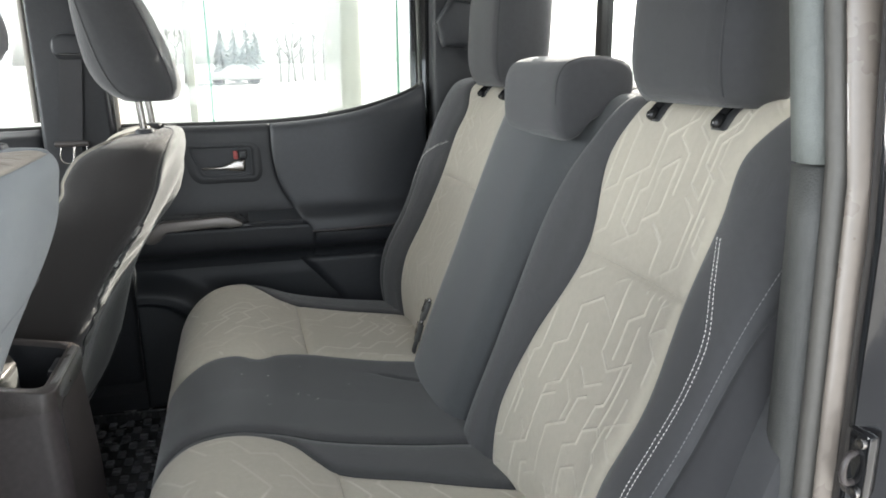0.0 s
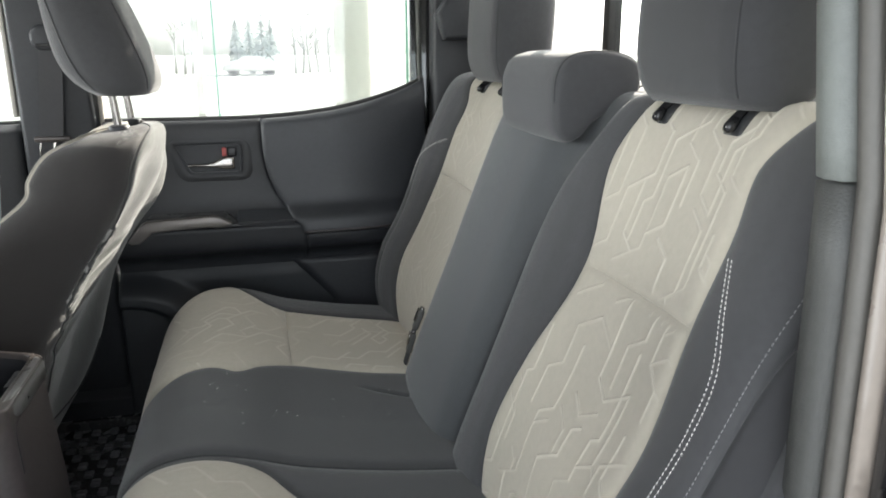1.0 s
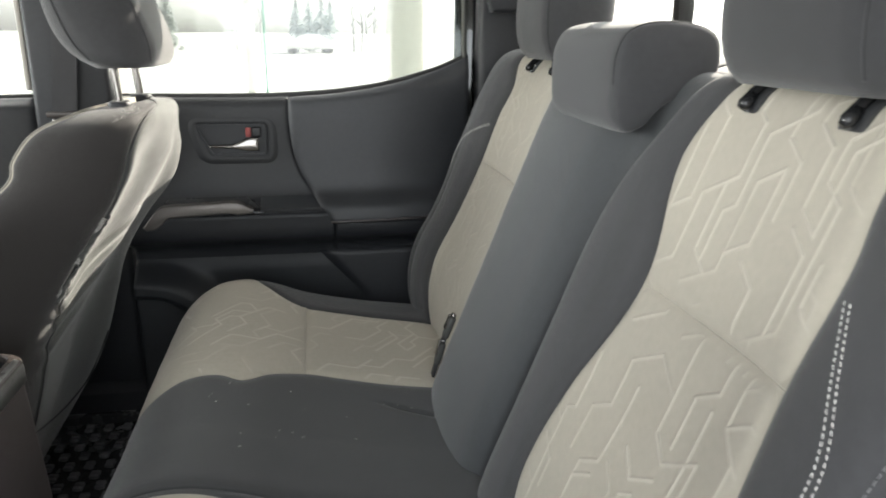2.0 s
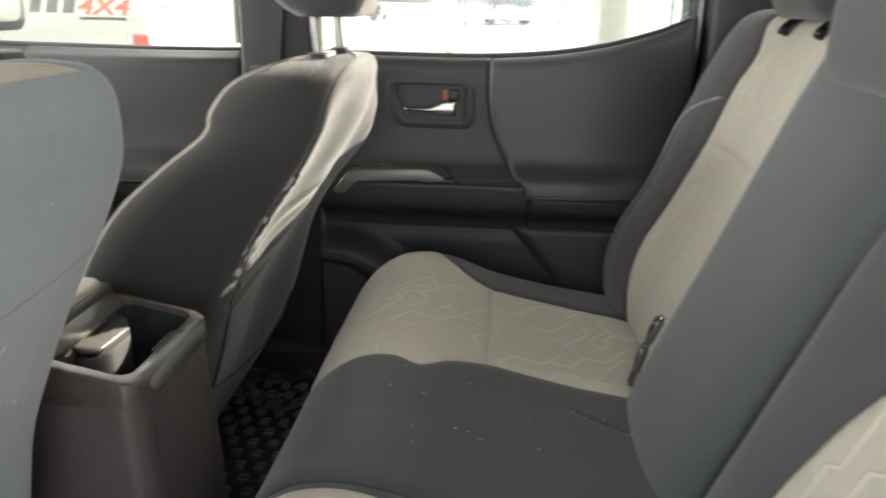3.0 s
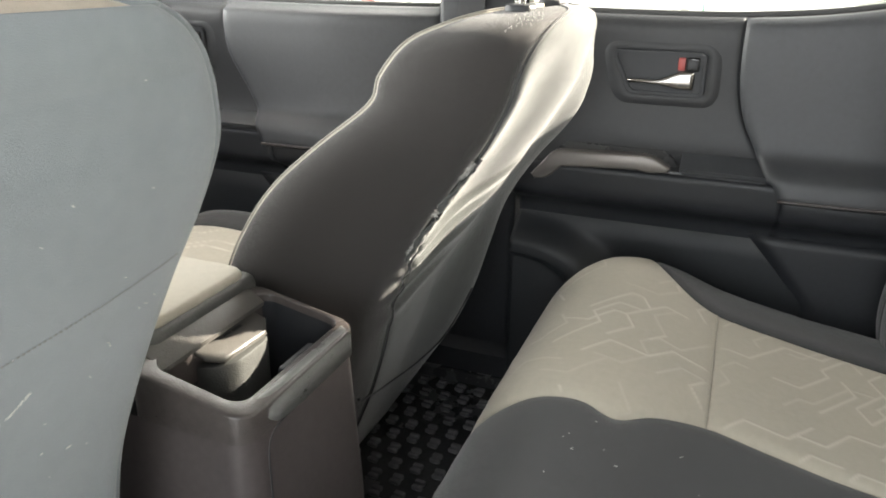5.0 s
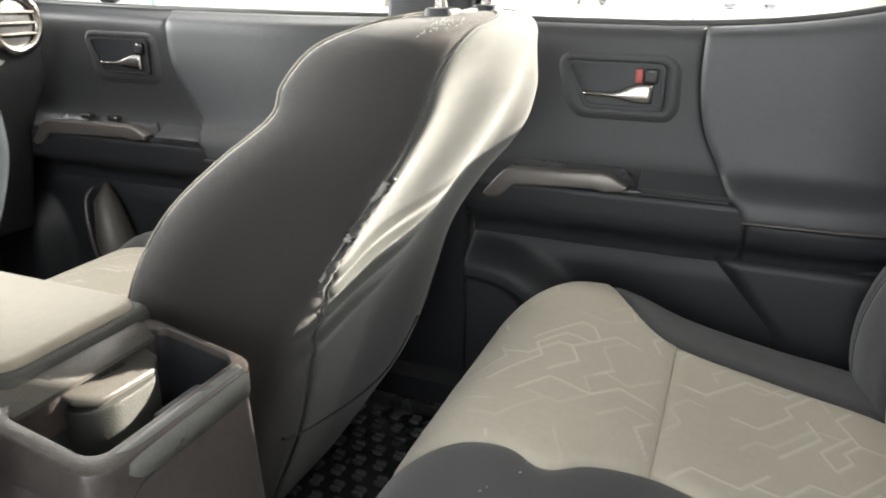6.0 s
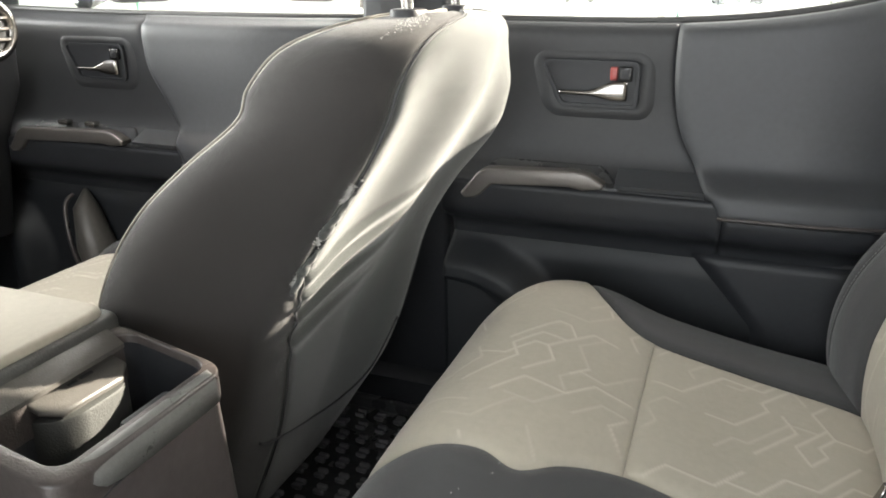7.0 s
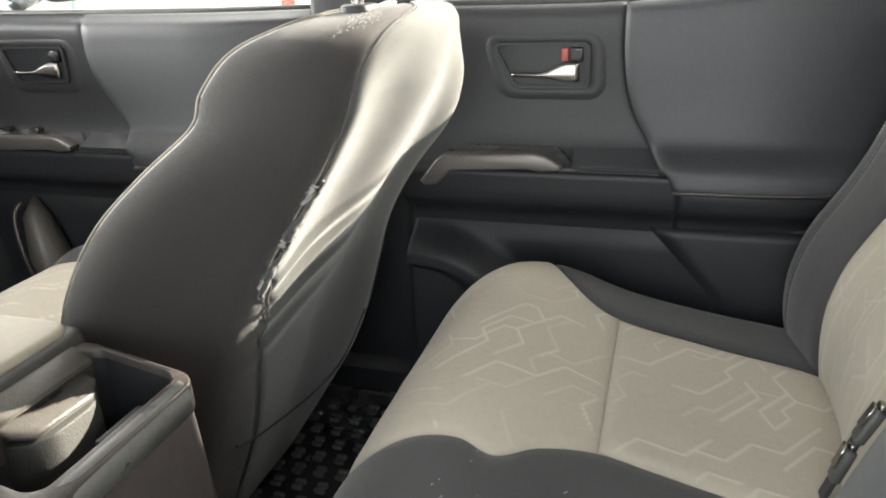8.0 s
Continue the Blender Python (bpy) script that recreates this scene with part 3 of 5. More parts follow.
def cushion(name, label, s, seed):
    root = thing(name, label, "rear seat", "rear bench")
    def e(keys, k):
        return lambda v: k * smooth_at(keys, v)
    field = maze(seed, 0.62, 0.70, 0.27, 0.0165, 55, 0.4, 0.0016), maze(seed + 3, 0.62, 0.90, 0.27, 0.0165, 55, 0.4, 0.0016)
    a, b = (e(C_IN, 1), e(C_OUT, 1)) if s > 0 else (e(C_OUT, -1), e(C_IN_NEAR, -1))
    def rel(f):
        def r(u, v):
            return f(np.abs(u) - 0.08, np.interp(v, CV[:, 0], CV[:, 1]))
        return r
    patch("rear_insert", cushion_surface, a, b, 0.02, C_SEAM, 170, 120, M["light"], root, "stone grey insert with embossed angular lines", 0.006, 0.008, relief=rel(field[0]), depth=0.0007, tone=0.9)
    patch("front_insert", cushion_surface, a, b, C_SEAM, 0.97, 230, 190, M["light"], root, "stone grey insert with embossed angular lines", 0.005, 0.007, relief=rel(field[1]), depth=0.0007, tone=0.9)
    a, b = (e(C_OUT, 1), const(0.68)) if s > 0 else (const(-0.68), e(C_OUT, -1))
    patch("outer_bolster", cushion_surface, a, b, 0.02, 0.97, 26, 80, M["dark"], root, "", 0.005, 0.007)
    a, b = (const(-0.150), e(C_IN, 1)) if s > 0 else (e(C_IN_NEAR, -1), const(-0.153))
    def crease(u, v):
        x = np.interp(v, [k for k, _ in CUSH_X], [k for _, k in CUSH_X])
        d = (u - 0.121) + 0.37 * (x + 0.079)
        return -np.exp(-(d / 0.004) ** 2) * np.clip((x + 0.10) * 18, 0, 1) - 0.12 * np.exp(-((u - 0.02) / 0.05) ** 2)
    patch("centre_panel" if s > 0 else "inner_panel", cushion_surface, a, b, 0.02, 0.97, 110, 140, M["dark"], root, "", 0.005, 0.010, relief=crease if s > 0 else None, depth=0.005)
    y0, y1 = (-0.146, 0.65) if s > 0 else (-0.65, -0.157)
    part("cushion_base", prism_bm([(0.09, 0.955), (-0.19, 1.005), (-0.33, 1.035), (-0.41, 0.99), (-0.42, 0.88), (-0.40, 0.79), (0.10, 0.79)], "y", y0, y1, 0.01), M["dark"], root)
    part("seat_riser", box_bm((-0.34, y0 + 0.02, 0.70), (0.30, y1 - 0.02, 0.80), 0.01), M["plastic"], root)
    return root


cushion("rear_cushion", "smaller rear seat cushion, stone grey insert with charcoal edges", -1, 41)
cushion("rear_cushion", "wider rear seat cushion, stone grey insert and charcoal middle", 1, 57)


def headrest_rings(w, d, h, lean, n=14, e=0.25, slim=0.0):
    rings = []
    for i in range(n + 1):
        t = i / n
        k = 1 - 0.42 * abs(2 * t - 1) ** 4.5
        kd = 1 - 0.45 * abs(2 * t - 1) ** 3.5
        z = -h / 2 + h * (0.5 - 0.5 * math.cos(math.pi * t)) * 0.35 + h * t * 0.65
        rings.append([(lean * t * h + x * kd * (max(0.2, 1 - slim * t ** 1.7) if x < 0 else 1.0), y * (1 - e + e * k), z) for x, y in rounded(d / 2, w / 2, d * 0.42, 7)])
    return rings


def headrest(name, label, centre, w, d, h, lean, parent=None, seam=True, mat="dark", group="rear head restraints", e=0.25):
    root = parent or thing(name, label, "headrest", group)
    c = Vector(centre)
    rings = [[c + Vector(p) for p in ring] for ring in headrest_rings(w, d, h, lean, 14, e)]
    pad = loft("pad", rings, M[mat], root, "charcoal fabric head pad")
    bm = bmesh.new()
    bm.from_mesh(pad.data)
    bmesh.ops.subdivide_edges(bm, edges=[e for e in bm.edges if e.calc_length() > 0.05], cuts=2, use_grid_fill=True)
    bm.to_mesh(pad.data)
    bm.free()
    if seam:
        for k in (18, 11):
            tube("seam", [ring[k] for ring in rings[1:-1]], 0.0014, M["dark"], root, sides=6, steps=60)
    return root


def hook(root, y, x=0.246, z=1.516):
    """Black folding bracket that holds a rear head restraint."""
    # black plate on the fabric, in place of the dark gap round the hook
    slot = [(x - 0.012, z - 0.010), (x - 0.008, z + 0.003), (x + 0.012, z + 0.022), (x + 0.070, z + 0.030), (x + 0.070, z + 0.006), (x + 0.010, z - 0.006)]
    part("slot_plate", prism_bm(slot, "y", y - 0.012, y + 0.020, 0.004), M["mat"], root, "black plate for the shaded recess in the fabric")
    tube("bracket_bar", [(x - 0.016, y + 0.002, z + 0.000), (x - 0.004, y + 0.003, z + 0.011), (x + 0.016, y + 0.003, z + 0.026), (x + 0.070, y + 0.003, z + 0.036)], 0.0052, M["gloss"], root, "black metal bar", sides=12, steps=16)
    tube("knob", [(x - 0.021, y + 0.001, z - 0.005), (x - 0.017, y + 0.001, z - 0.002), (x - 0.008, y + 0.002, z + 0.006)], [0.0035, 0.0066, 0.0060], M["gloss"], root, sides=14)
    tube("cross_pin", [(x + 0.012, y - 0.016, z + 0.026), (x + 0.012, y + 0.024, z + 0.026)], 0.0032, M["chrome"], root, "steel pin", sides=10)


for y in (-0.360, 0.365):
    h = headrest("headrest", "charcoal fabric rear headrest on black brackets", (0.262, y, 1.650), 0.250, 0.125, 0.235, 0.06)
    hook(h, y - 0.07)
    hook(h, y + 0.07)
h = thing("centre_headrest", "low charcoal fabric centre headrest folded onto backrest", "headrest", "rear head restraints")
# side outline: upright bulging front, a foot that hangs over the backrest, a flat top falling to the rear
LOW_PAD = [(0.150, 1.520), (0.152, 1.556), (0.168, 1.582), (0.205, 1.592), (0.250, 1.590), (0.283, 1.578), (0.292, 1.552), (0.284, 1.524), (0.250, 1.508), (0.215, 1.492), (0.190, 1.468), (0.168, 1.464), (0.153, 1.484)]
rings = []
for i in range(25):
    t = -1 + 2 * i / 24
    k = (1 - abs(t) ** 5.5) ** (1 / 2.6) if abs(t) < 1 else 0.02
    k = 0.60 + 0.40 * max(k, 0.0)
    cx, cz = 0.220, 1.530
    loop = [spline(LOW_PAD + LOW_PAD[:1], j / 52) for j in range(52)]
    rings.append([(cx + 0.014 + 0.94 * (x - cx) * k, 0.122 * math.sin(t * math.pi / 2), cz + (z - cz) * k) for x, z in loop])
loft("pad", rings, M["dark"], h, "charcoal fabric head pad")
for i in (3, 21):
    tube("seam", [rings[i][j] for j in range(0, 26)], 0.0012, M["seat_flank"], h, sides=6)
tube("post", [(0.27, -0.07, 1.44), (0.265, -0.07, 1.53)], 0.006, M["chrome"], h)
tube("post", [(0.27, 0.07, 1.44), (0.265, 0.07, 1.53)], 0.006, M["chrome"], h)

# ---- front seats ----
PROFILE = [  # height, rear x, front x, rear half width, front half width
    (0.73, -0.745, -0.88, 0.180, 0.20), (0.86, -0.69, -0.85, 0.185, 0.22), (1.00, -0.635, -0.82, 0.19, 0.245), (1.10, -0.600, -0.80, 0.195, 0.25),
    (1.165, -0.566, -0.785, 0.198, 0.25), (1.225, -0.530, -0.755, 0.20, 0.245), (1.275, -0.497, -0.718, 0.20, 0.236),
    (1.325, -0.463, -0.661, 0.20, 0.226), (1.37, -0.437, -0.605, 0.20, 0.214), (1.40, -0.425, -0.598, 0.198, 0.207),
    (1.435, -0.413, -0.574, 0.192, 0.196), (1.456, -0.415, -0.530, 0.172, 0.174), (1.465, -0.425, -0.500, 0.130, 0.13), (1.468, -0.445, -0.470, 0.06, 0.06)]


SOFT_TOP = {1.37: 0.985, 1.40: 0.955, 1.435: 0.88, 1.456: 0.79, 1.465: 0.66}
SOFT_PROFILE = [(z, a, b, c * SOFT_TOP.get(z, 1.0), d * SOFT_TOP.get(z, 1.0)) for z, a, b, c, d in PROFILE]


def seat_ring(v, soft):
    """Control points of a level cut through a front backrest, from the rear middle round to the front and back again."""
    z, xr, xf, wr, wf = spline(SOFT_PROFILE if soft else PROFILE, v)
    d = xr - xf
    if soft:
        k = min(1.0, max(0.0, (z - 1.33) / 0.10))
        return [(xr + 0.004, 0.0), (xr + 0.003, wr * 0.55), (xr - (0.055 + 0.08 * k) * d, wr * (0.93 - 0.04 * k)), (xr - (0.27 + 0.10 * k) * d, wr * (1.05 - 0.03 * k) + 0.1 * (wf - wr)), (xr - 0.70 * d, wf * 1.02), (xf + 0.05 * d, wf * 0.93), (xf + 0.16 * d, wf * 0.62), (xf + 0.22 * d, 0.0)], z
    half = [(xr + 0.004, 0.0), (xr + 0.004, wr * 0.55), (xr - 0.03 * d, wr * 0.95), (xr - 0.22 * d, wr * 1.02 + 0.1 * (wf - wr)), (xr - 0.75 * d, wf * 0.97), (xf + 0.03 * d, wf * 0.93), (xf + 0.16 * d, wf * 0.62), (xf + 0.22 * d, 0.0)]
    return half, z


def front_seat(name, label, yc, dx, dz, side, shear=0.0, slim=((1.0, 1.0),), wave=0.0, swell=None, rest=(0.0, 0.27, 0.0)):
    root = thing(name, label, "car seat", "front seats")
    inboard = -1 if yc > 0 else 1
    def surf(u, v):
        half, z = seat_ring(v, side > 0)
        t = u / 0.6
        s = 1 if t >= 0 else -1
        p = spline(half, abs(t))
        x = p[0] + dx + shear * max(0.0, 1.42 - z)
        if swell and t > 0.04:
            k = min(1.0, (t - 0.04) / 0.20)
            x += smooth_at(swell, z) * k * k * (3 - 2 * k) * max(0.0, 1 - max(0.0, t - 0.45) / 0.3)
        if wave and abs(t) < 0.32:
            y = s * p[1]
            edge_fade = max(0.0, 1 - (abs(t) / 0.30) ** 4)
            x += wave * edge_fade * math.sin((y + 0.0425) * 2 * math.pi / 0.23) * min(1, max(0, (z - 1.05) * 5)) * min(1.0, max(0.0, (1.47 - z) * 12)) * min(1.0, max(0.0, (0.15 - y) * 9))
            # slack cloth folds low on the back
            for z0, a, lift in ((1.180, 0.42, 0.010), (1.150, 0.40, 0.014), (1.112, 0.34, 0.012), (1.07, 0.25, 0.008)):
                d = (z - z0) - a * (y + 0.19)
                x += lift * max(0.0, 1 - (abs(t) / 0.26) ** 5) * math.exp(-(d / (0.007 if d > 0 else 0.018)) ** 2) * min(1, max(0, (0.06 - y) * 7))
        return (x, yc + s * p[1] * (smooth_at(slim, z) if len(slim) > 1 else 1.0), z + dz)
    seam = 0.6 * (1.84 if side > 0 else 2.02) / 7
    def sew(k, bend=0.0):
        return lambda v: k * seam * (1 - bend * min(1.0, max(0.0, (v - 0.60) / 0.38)) ** 3.2 - 0.5 * bend * min(1.0, max(0.0, (0.37 - v) / 0.26)))
    lean_in = 1.15 if side > 0 else 0.0
    near_l, near_r = (sew(-1, lean_in), sew(1)) if inboard < 0 else (sew(-1), sew(1, lean_in))
    front = 0.6 * 4.9 / 7
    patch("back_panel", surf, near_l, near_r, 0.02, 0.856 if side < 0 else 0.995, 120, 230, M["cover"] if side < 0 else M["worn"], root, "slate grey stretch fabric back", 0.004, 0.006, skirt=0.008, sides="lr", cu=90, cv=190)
    if side < 0:
        vb = 0.856
        def folds(u, v):
            q = np.zeros(u.shape)
            for u0, k in ((-0.07, 0.5), (-0.015, 0.7), (0.03, 0.9), (0.075, 0.6)):
                d = (u - u0) + k * (v - 0.93)
                q -= np.exp(-(d / 0.006) ** 2) * np.clip((v - 0.87) * 16, 0, 1)
            return q
        patch("top_band", surf, const(-seam * 1.02), const(seam * 0.74), vb, 0.998, 90, 40, M["band"], root, "beige fabric top band with slack folds", 0.002, 0.006, skirt=0.004, sides="br", relief=folds, depth=0.004, tone=0.0)
        patch("band_end", surf, const(seam * 0.74), const(seam * 1.02), vb, 0.998, 14, 24, M["cover"], root, "", 0.002, 0.005, skirt=0.004, sides="l")
    for a, b in ((near_r, const(front)), (const(-front), near_l)):
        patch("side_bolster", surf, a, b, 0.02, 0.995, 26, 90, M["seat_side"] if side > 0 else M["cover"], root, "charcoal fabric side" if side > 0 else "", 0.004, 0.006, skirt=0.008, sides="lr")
    patch("front_bolster", surf, const(front), const(0.6), 0.02, 0.995, 14, 60, M["light"], root, "", 0.004, 0.006, skirt=0.008, sides="l")
    patch("front_bolster", surf, const(-0.6), const(-front), 0.02, 0.995, 14, 60, M["light"], root, "", 0.004, 0.006, skirt=0.008, sides="r")
    for s in (-1, 1) if side > 0 else ():
        tube("piping", [surf(s * front, 0.25 + 0.72 * i / 30) for i in range(31)], 0.0013, M["piping"], root, "pale piping cord", sides=8, steps=90)
        tube("seam", [surf((near_r if s > 0 else near_l)(0.06 + 0.92 * i / 50), 0.06 + 0.92 * i / 50) for i in range(51)], 0.0013, M["dark"], root, sides=6, steps=90)
    # cushion
    cz = [(-0.76, 0.93), (-0.78, 1.02), (-0.86, 1.045), (-1.00, 1.055), (-1.12, 1.06), (-1.20, 1.045), (-1.245, 1.00), (-1.25, 0.93), (-1.23, 0.86)]
    def csurf(u, v):
        x, z = spline(cz, v)
        y = abs(u)
        return (x + dx + (1.6 * max(0, y - 0.16) ** 2 if v > 0.4 else 0), yc + u, z + dz - 0.022 - 14.0 * max(0, y - 0.225) ** 2 + 0.014 * math.exp(-((y - 0.212) / 0.034) ** 2))
    f = maze(91, 0.5, 0.8, 0.27, 0.0165, 55, 0.4, 0.0016)
    patch("seat_insert", csurf, const(-0.165), const(0.165), 0.05, 0.98, 70, 110, M["light"], root, "stone grey insert with embossed angular lines", 0.005, 0.008, relief=lambda u, v: f(u + 0.2, v * 0.75), depth=0.0007, tone=0.9)
    patch("seat_bolster", csurf, const(0.165), const(0.265), 0.05, 0.98, 18, 60, M["dark"], root, "", 0.005, 0.008)
    patch("seat_bolster", csurf, const(-0.265), const(-0.165), 0.05, 0.98, 18, 60, M["dark"], root, "", 0.005, 0.008)
    part("seat_base", prism_bm([(-0.82 + dx, 0.86), (-0.84 + dx, 0.99), (-1.18 + dx, 1.0), (-1.20 + dx, 0.84), (-0.84 + dx, 0.78)], "y", yc - 0.225, yc + 0.225, 0.02), M["dark"], root)
    for a in (-0.2, 0.2):
        part("seat_rail", box_bm((-1.22 + dx, yc + a - 0.025, 0.70), (-0.80 + dx, yc + a + 0.025, 0.80), 0.008), M["plastic"], root)
    # head restraint on two posts
    for y in (-0.073, 0.073):
        tube("post", [(-0.464 + dx, yc + y, 1.45 + dz), (-0.468 + dx, yc + y, 1.50 + dz), (-0.474 + dx, yc + y, 1.57 + dz)], 0.0065, M["chrome"], root, "polished steel post", sides=14, steps=8)
        bm = prism_bm([(-0.464 + dx + x, yc + y + w) for x, w in rounded(0.016, 0.022, 0.012, 4)], "z", 1.455 + dz, 1.472 + dz, 0.004)
        part("post_collar", bm, M["plastic"], root, "black plastic collar")
    c = Vector((-0.452 + dx + rest[0], yc, 1.640 + dz + rest[2]))
    rings = [[c + Vector(p) for p in ring] for ring in headrest_rings(rest[1], 0.150, 0.235, -0.46, 16, slim=0.95)]
    loft("head_pad", rings, M["dark"], root, "charcoal fabric head pad")
    for k in (21, 10, 2, 29):
        tube("seam", [ring[k] for ring in rings[1:-1]], 0.0016, M["dark"], root, sides=6, steps=60)
    return root, surf, seam


seat_p, surf_p, seam_p = front_seat("passenger_seat", "front passenger seat in worn charcoal and grey covers", 0.36, 0.0, 0.0, 1, 0.0, ((1.0, 1.0),), 0.014, [(0.74, 0.0), (0.85, 0.025), (0.95, 0.045), (1.09, 0.044), (1.17, 0.030), (1.24, 0.030), (1.30, 0.037), (1.35, 0.028), (1.40, 0.014), (1.43, 0.006)])
seat_d, surf_d, seam_d = front_seat("driver_seat", "driver seat with slate grey stretch cover on its back", -0.36, -0.09, 0.034, -1, 0.18, ((0.7, 0.84), (1.1, 0.87), (1.25, 0.90), (1.36, 0.93), (1.41, 0.90), (1.44, 0.82), (1.475, 0.74)), rest=(-0.03, 0.28, 0.035))

# repaired seam running aslant across the driver seat's back
verts, faces = [], []
for k in range(70):
    f = k / 69
    ends = [Vector(surf_d(seam_d * (-0.15 + 0.95 * g), 0.466 + 0.036 * g)) + Vector((0.0012, 0, 0)) for g in (f, f + 0.0085)]
    w = Vector((0, 0.0, 0.0006))
    o = Vector((0.0006, 0, 0))
    b = len(verts)
    verts += [ends[0] - w, ends[0] + w, ends[1] + w, ends[1] - w, (ends[0] + ends[1]) / 2 + o]
    faces += [(b, b + 1, b + 4), (b + 1, b + 2, b + 4), (b + 2, b + 3, b + 4), (b + 3, b, b + 4)]
tagged(link("slant_stitching", verts, faces, M["thread_dark"], seat_d, "dark repair stitching"), kind="stuff")

# torn zip along the passenger seat's rear seam
verts, faces = [], []
rnd = random.Random(3)
for k in range(260):
    v = 0.515 - 0.175 * k / 259
    p = Vector(surf_p(-seam_p, v))
    q = (Vector(surf_p(-seam_p, v - 0.01)) - p).normalized()
    out = Vector((0.75, -0.66, 0))
    across = q.cross(out).normalized()
    torn = k % 110 < 46
    if not torn and rnd.random() < 0.6:
        continue
    w = (0.0046 if torn else 0.0014) * rnd.uniform(0.3, 1.3)
    c = p + out * (0.003 + 0.002 * rnd.random()) + across * rnd.uniform(-0.001, 0.002) + across * (0.004 if torn else 0.0)
    twist = q * rnd.uniform(-0.4, 0.4) * w
    b0 = len(verts)
    for a1, b1, c1 in ((-1, -1, 0), (1, -1, 0), (1, 1, 0), (-1, 1, 0), (-1, -1, 1), (1, -1, 1), (1, 1, 1), (-1, 1, 1)):
        verts.append(c + (across * w + twist) * a1 + q * 0.00025 * b1 + out * rnd.uniform(0.0004, 0.0014) * c1)
    faces += [tuple(b0 + m for m in f) for f in ((0, 1, 2, 3), (4, 5, 6, 7), (0, 1, 5, 4), (1, 2, 6, 5), (2, 3, 7, 6), (3, 0, 4, 7))]
tagged(link("zip_teeth", verts, faces, M["fray"], seat_p, "frayed pale zip"), kind="stuff")
tube("zip_tape", [Vector(surf_p(-seam_p, 0.525 - 0.185 * i / 20)) + Vector((0.0015, -0.0015, 0)) for i in range(21)], 0.0032, M["mat"], seat_p, "black zip tape", sides=6, steps=60)

# two ragged flaps of cover hanging loose over the zip
for v0, v1, wide in ((0.506, 0.432, 0.017), (0.412, 0.338, 0.015)):
    verts, faces = [], []
    n, m = 44, 6
    for i in range(n):
        f = i / (n - 1)
        v = v0 + (v1 - v0) * f
        reach = wide * min(1.0, f / 0.35) * min(1.0, (1 - f) / 0.12 + 0.25) * (0.72 + 0.2 * math.sin(9 * f + v0 * 40)) + rnd.uniform(-0.0012, 0.0016)
        for j in range(m):
            g = j / (m - 1)
            p = Vector(surf_p(-seam_p + 0.004 - (reach + 0.004) * g, v - 0.010 * g * f))
            verts.append(p + Vector((0.70, -0.71, 0)) * (0.0016 + 0.0052 * math.sin(math.pi * (0.25 + 0.6 * g)) + 0.0012 * math.sin(23 * f + 5 * g)))
    faces = [(i * m + j, i * m + j + 1, i * m + m + j + 1, i * m + m + j) for i in range(n - 1) for j in range(m - 1)]
    flap = link("torn_flap", verts, faces, M["worn"], seat_p, "ragged torn flap of grey cover")
    thick = flap.modifiers.new("thickness", "SOLIDIFY")
    thick.thickness, thick.offset = 0.0012, 0.0

# dark tube for the shading along the slack cover's hem, low on the passenger seat's back
tube("hem_shade_line", [Vector(surf_p(u, v)) + Vector((0.002, 0, 0)) for u, v in ((-0.118, 0.120), (-0.09, 0.112), (0.0, 0.092), (0.08, 0.088), (0.115, 0.11), (0.125, 0.16))], 0.0018, M["seat_flank"], seat_p, "dark line for the shading along the hem", sides=8, steps=40)

# ---- centre console ----
console = thing("centre_console", "black plastic centre console with open rear bin", "console")


def frame_bm(outer, inner, z0, z1, r=0.004):
    """A flat ring between two outlines of equal length."""
    bm = bmesh.new()
    n = len(outer)
    rows = [[bm.verts.new((x, y, z)) for x, y in loop] for loop, z in ((outer, z0), (outer, z1), (inner, z1), (inner, z0))]
    for a, b in zip(rows, rows[1:] + rows[:1]):
        for i in range(n):
            j = (i + 1) % n
            bm.faces.new((a[i], a[j], b[j], b[i]))
    bmesh.ops.recalc_face_normals(bm, faces=bm.faces)
    if r:
        rim = [e for e in bm.edges if abs(e.verts[0].co.z - e.verts[1].co.z) < 1e-6 and abs(e.verts[0].co.z - z1) < 1e-6 and len(e.link_faces) == 2 and e.calc_face_angle(0) > 1]
        bmesh.ops.bevel(bm, geom=rim, offset=r, segments=3, profile=0.5, affect="EDGES", clamp_overlap=True)
    return bm


def shift(pts, x, y):
    return [(a + x, b + y) for a, b in pts]


def tilted(bm):
    """The bin's rim climbs towards the front."""
    for v in bm.verts:
        if v.co.z > 1.1195 or v.co.z < 1.0:
            v.co.z += 0.20 * (-0.59 - v.co.x)
    return bm


bm = bmesh.new()
loops = []
for z, x0, y0, y1 in ((0.70, -0.556, -0.128, 0.082), (0.95, -0.563, -0.127, 0.080), (1.06, -0.570, -0.126, 0.078), (1.122, -0.5735, -0.1245, 0.0765)):
    hx, hy = (x0 + 1.45) / 2, (y1 - y0) / 2
    loops.append([(x0 - hx + a, y0 + hy + b, z) for a, b in rounded(hx, hy, 0.024, 6)])
low = loft("console_body", loops, M["console"], console, "", caps=False)
part("bin_wall", tilted(frame_bm(shift(rounded(0.0525, 0.0925, 0.026), -0.638, -0.0195), shift(rounded(0.0490, 0.0893, 0.018), -0.638, -0.0185), 0.96, 1.140, 0.0)), M["plastic"], console)
part("bin_rim", tilted(frame_bm(shift(rounded(0.066, 0.101, 0.020), -0.638, -0.024), shift(rounded(0.048, 0.0890, 0.016), -0.638, -0.0180), 1.119, 1.150, 0.006)), M["rim"], console, "satin brown black plastic rim")
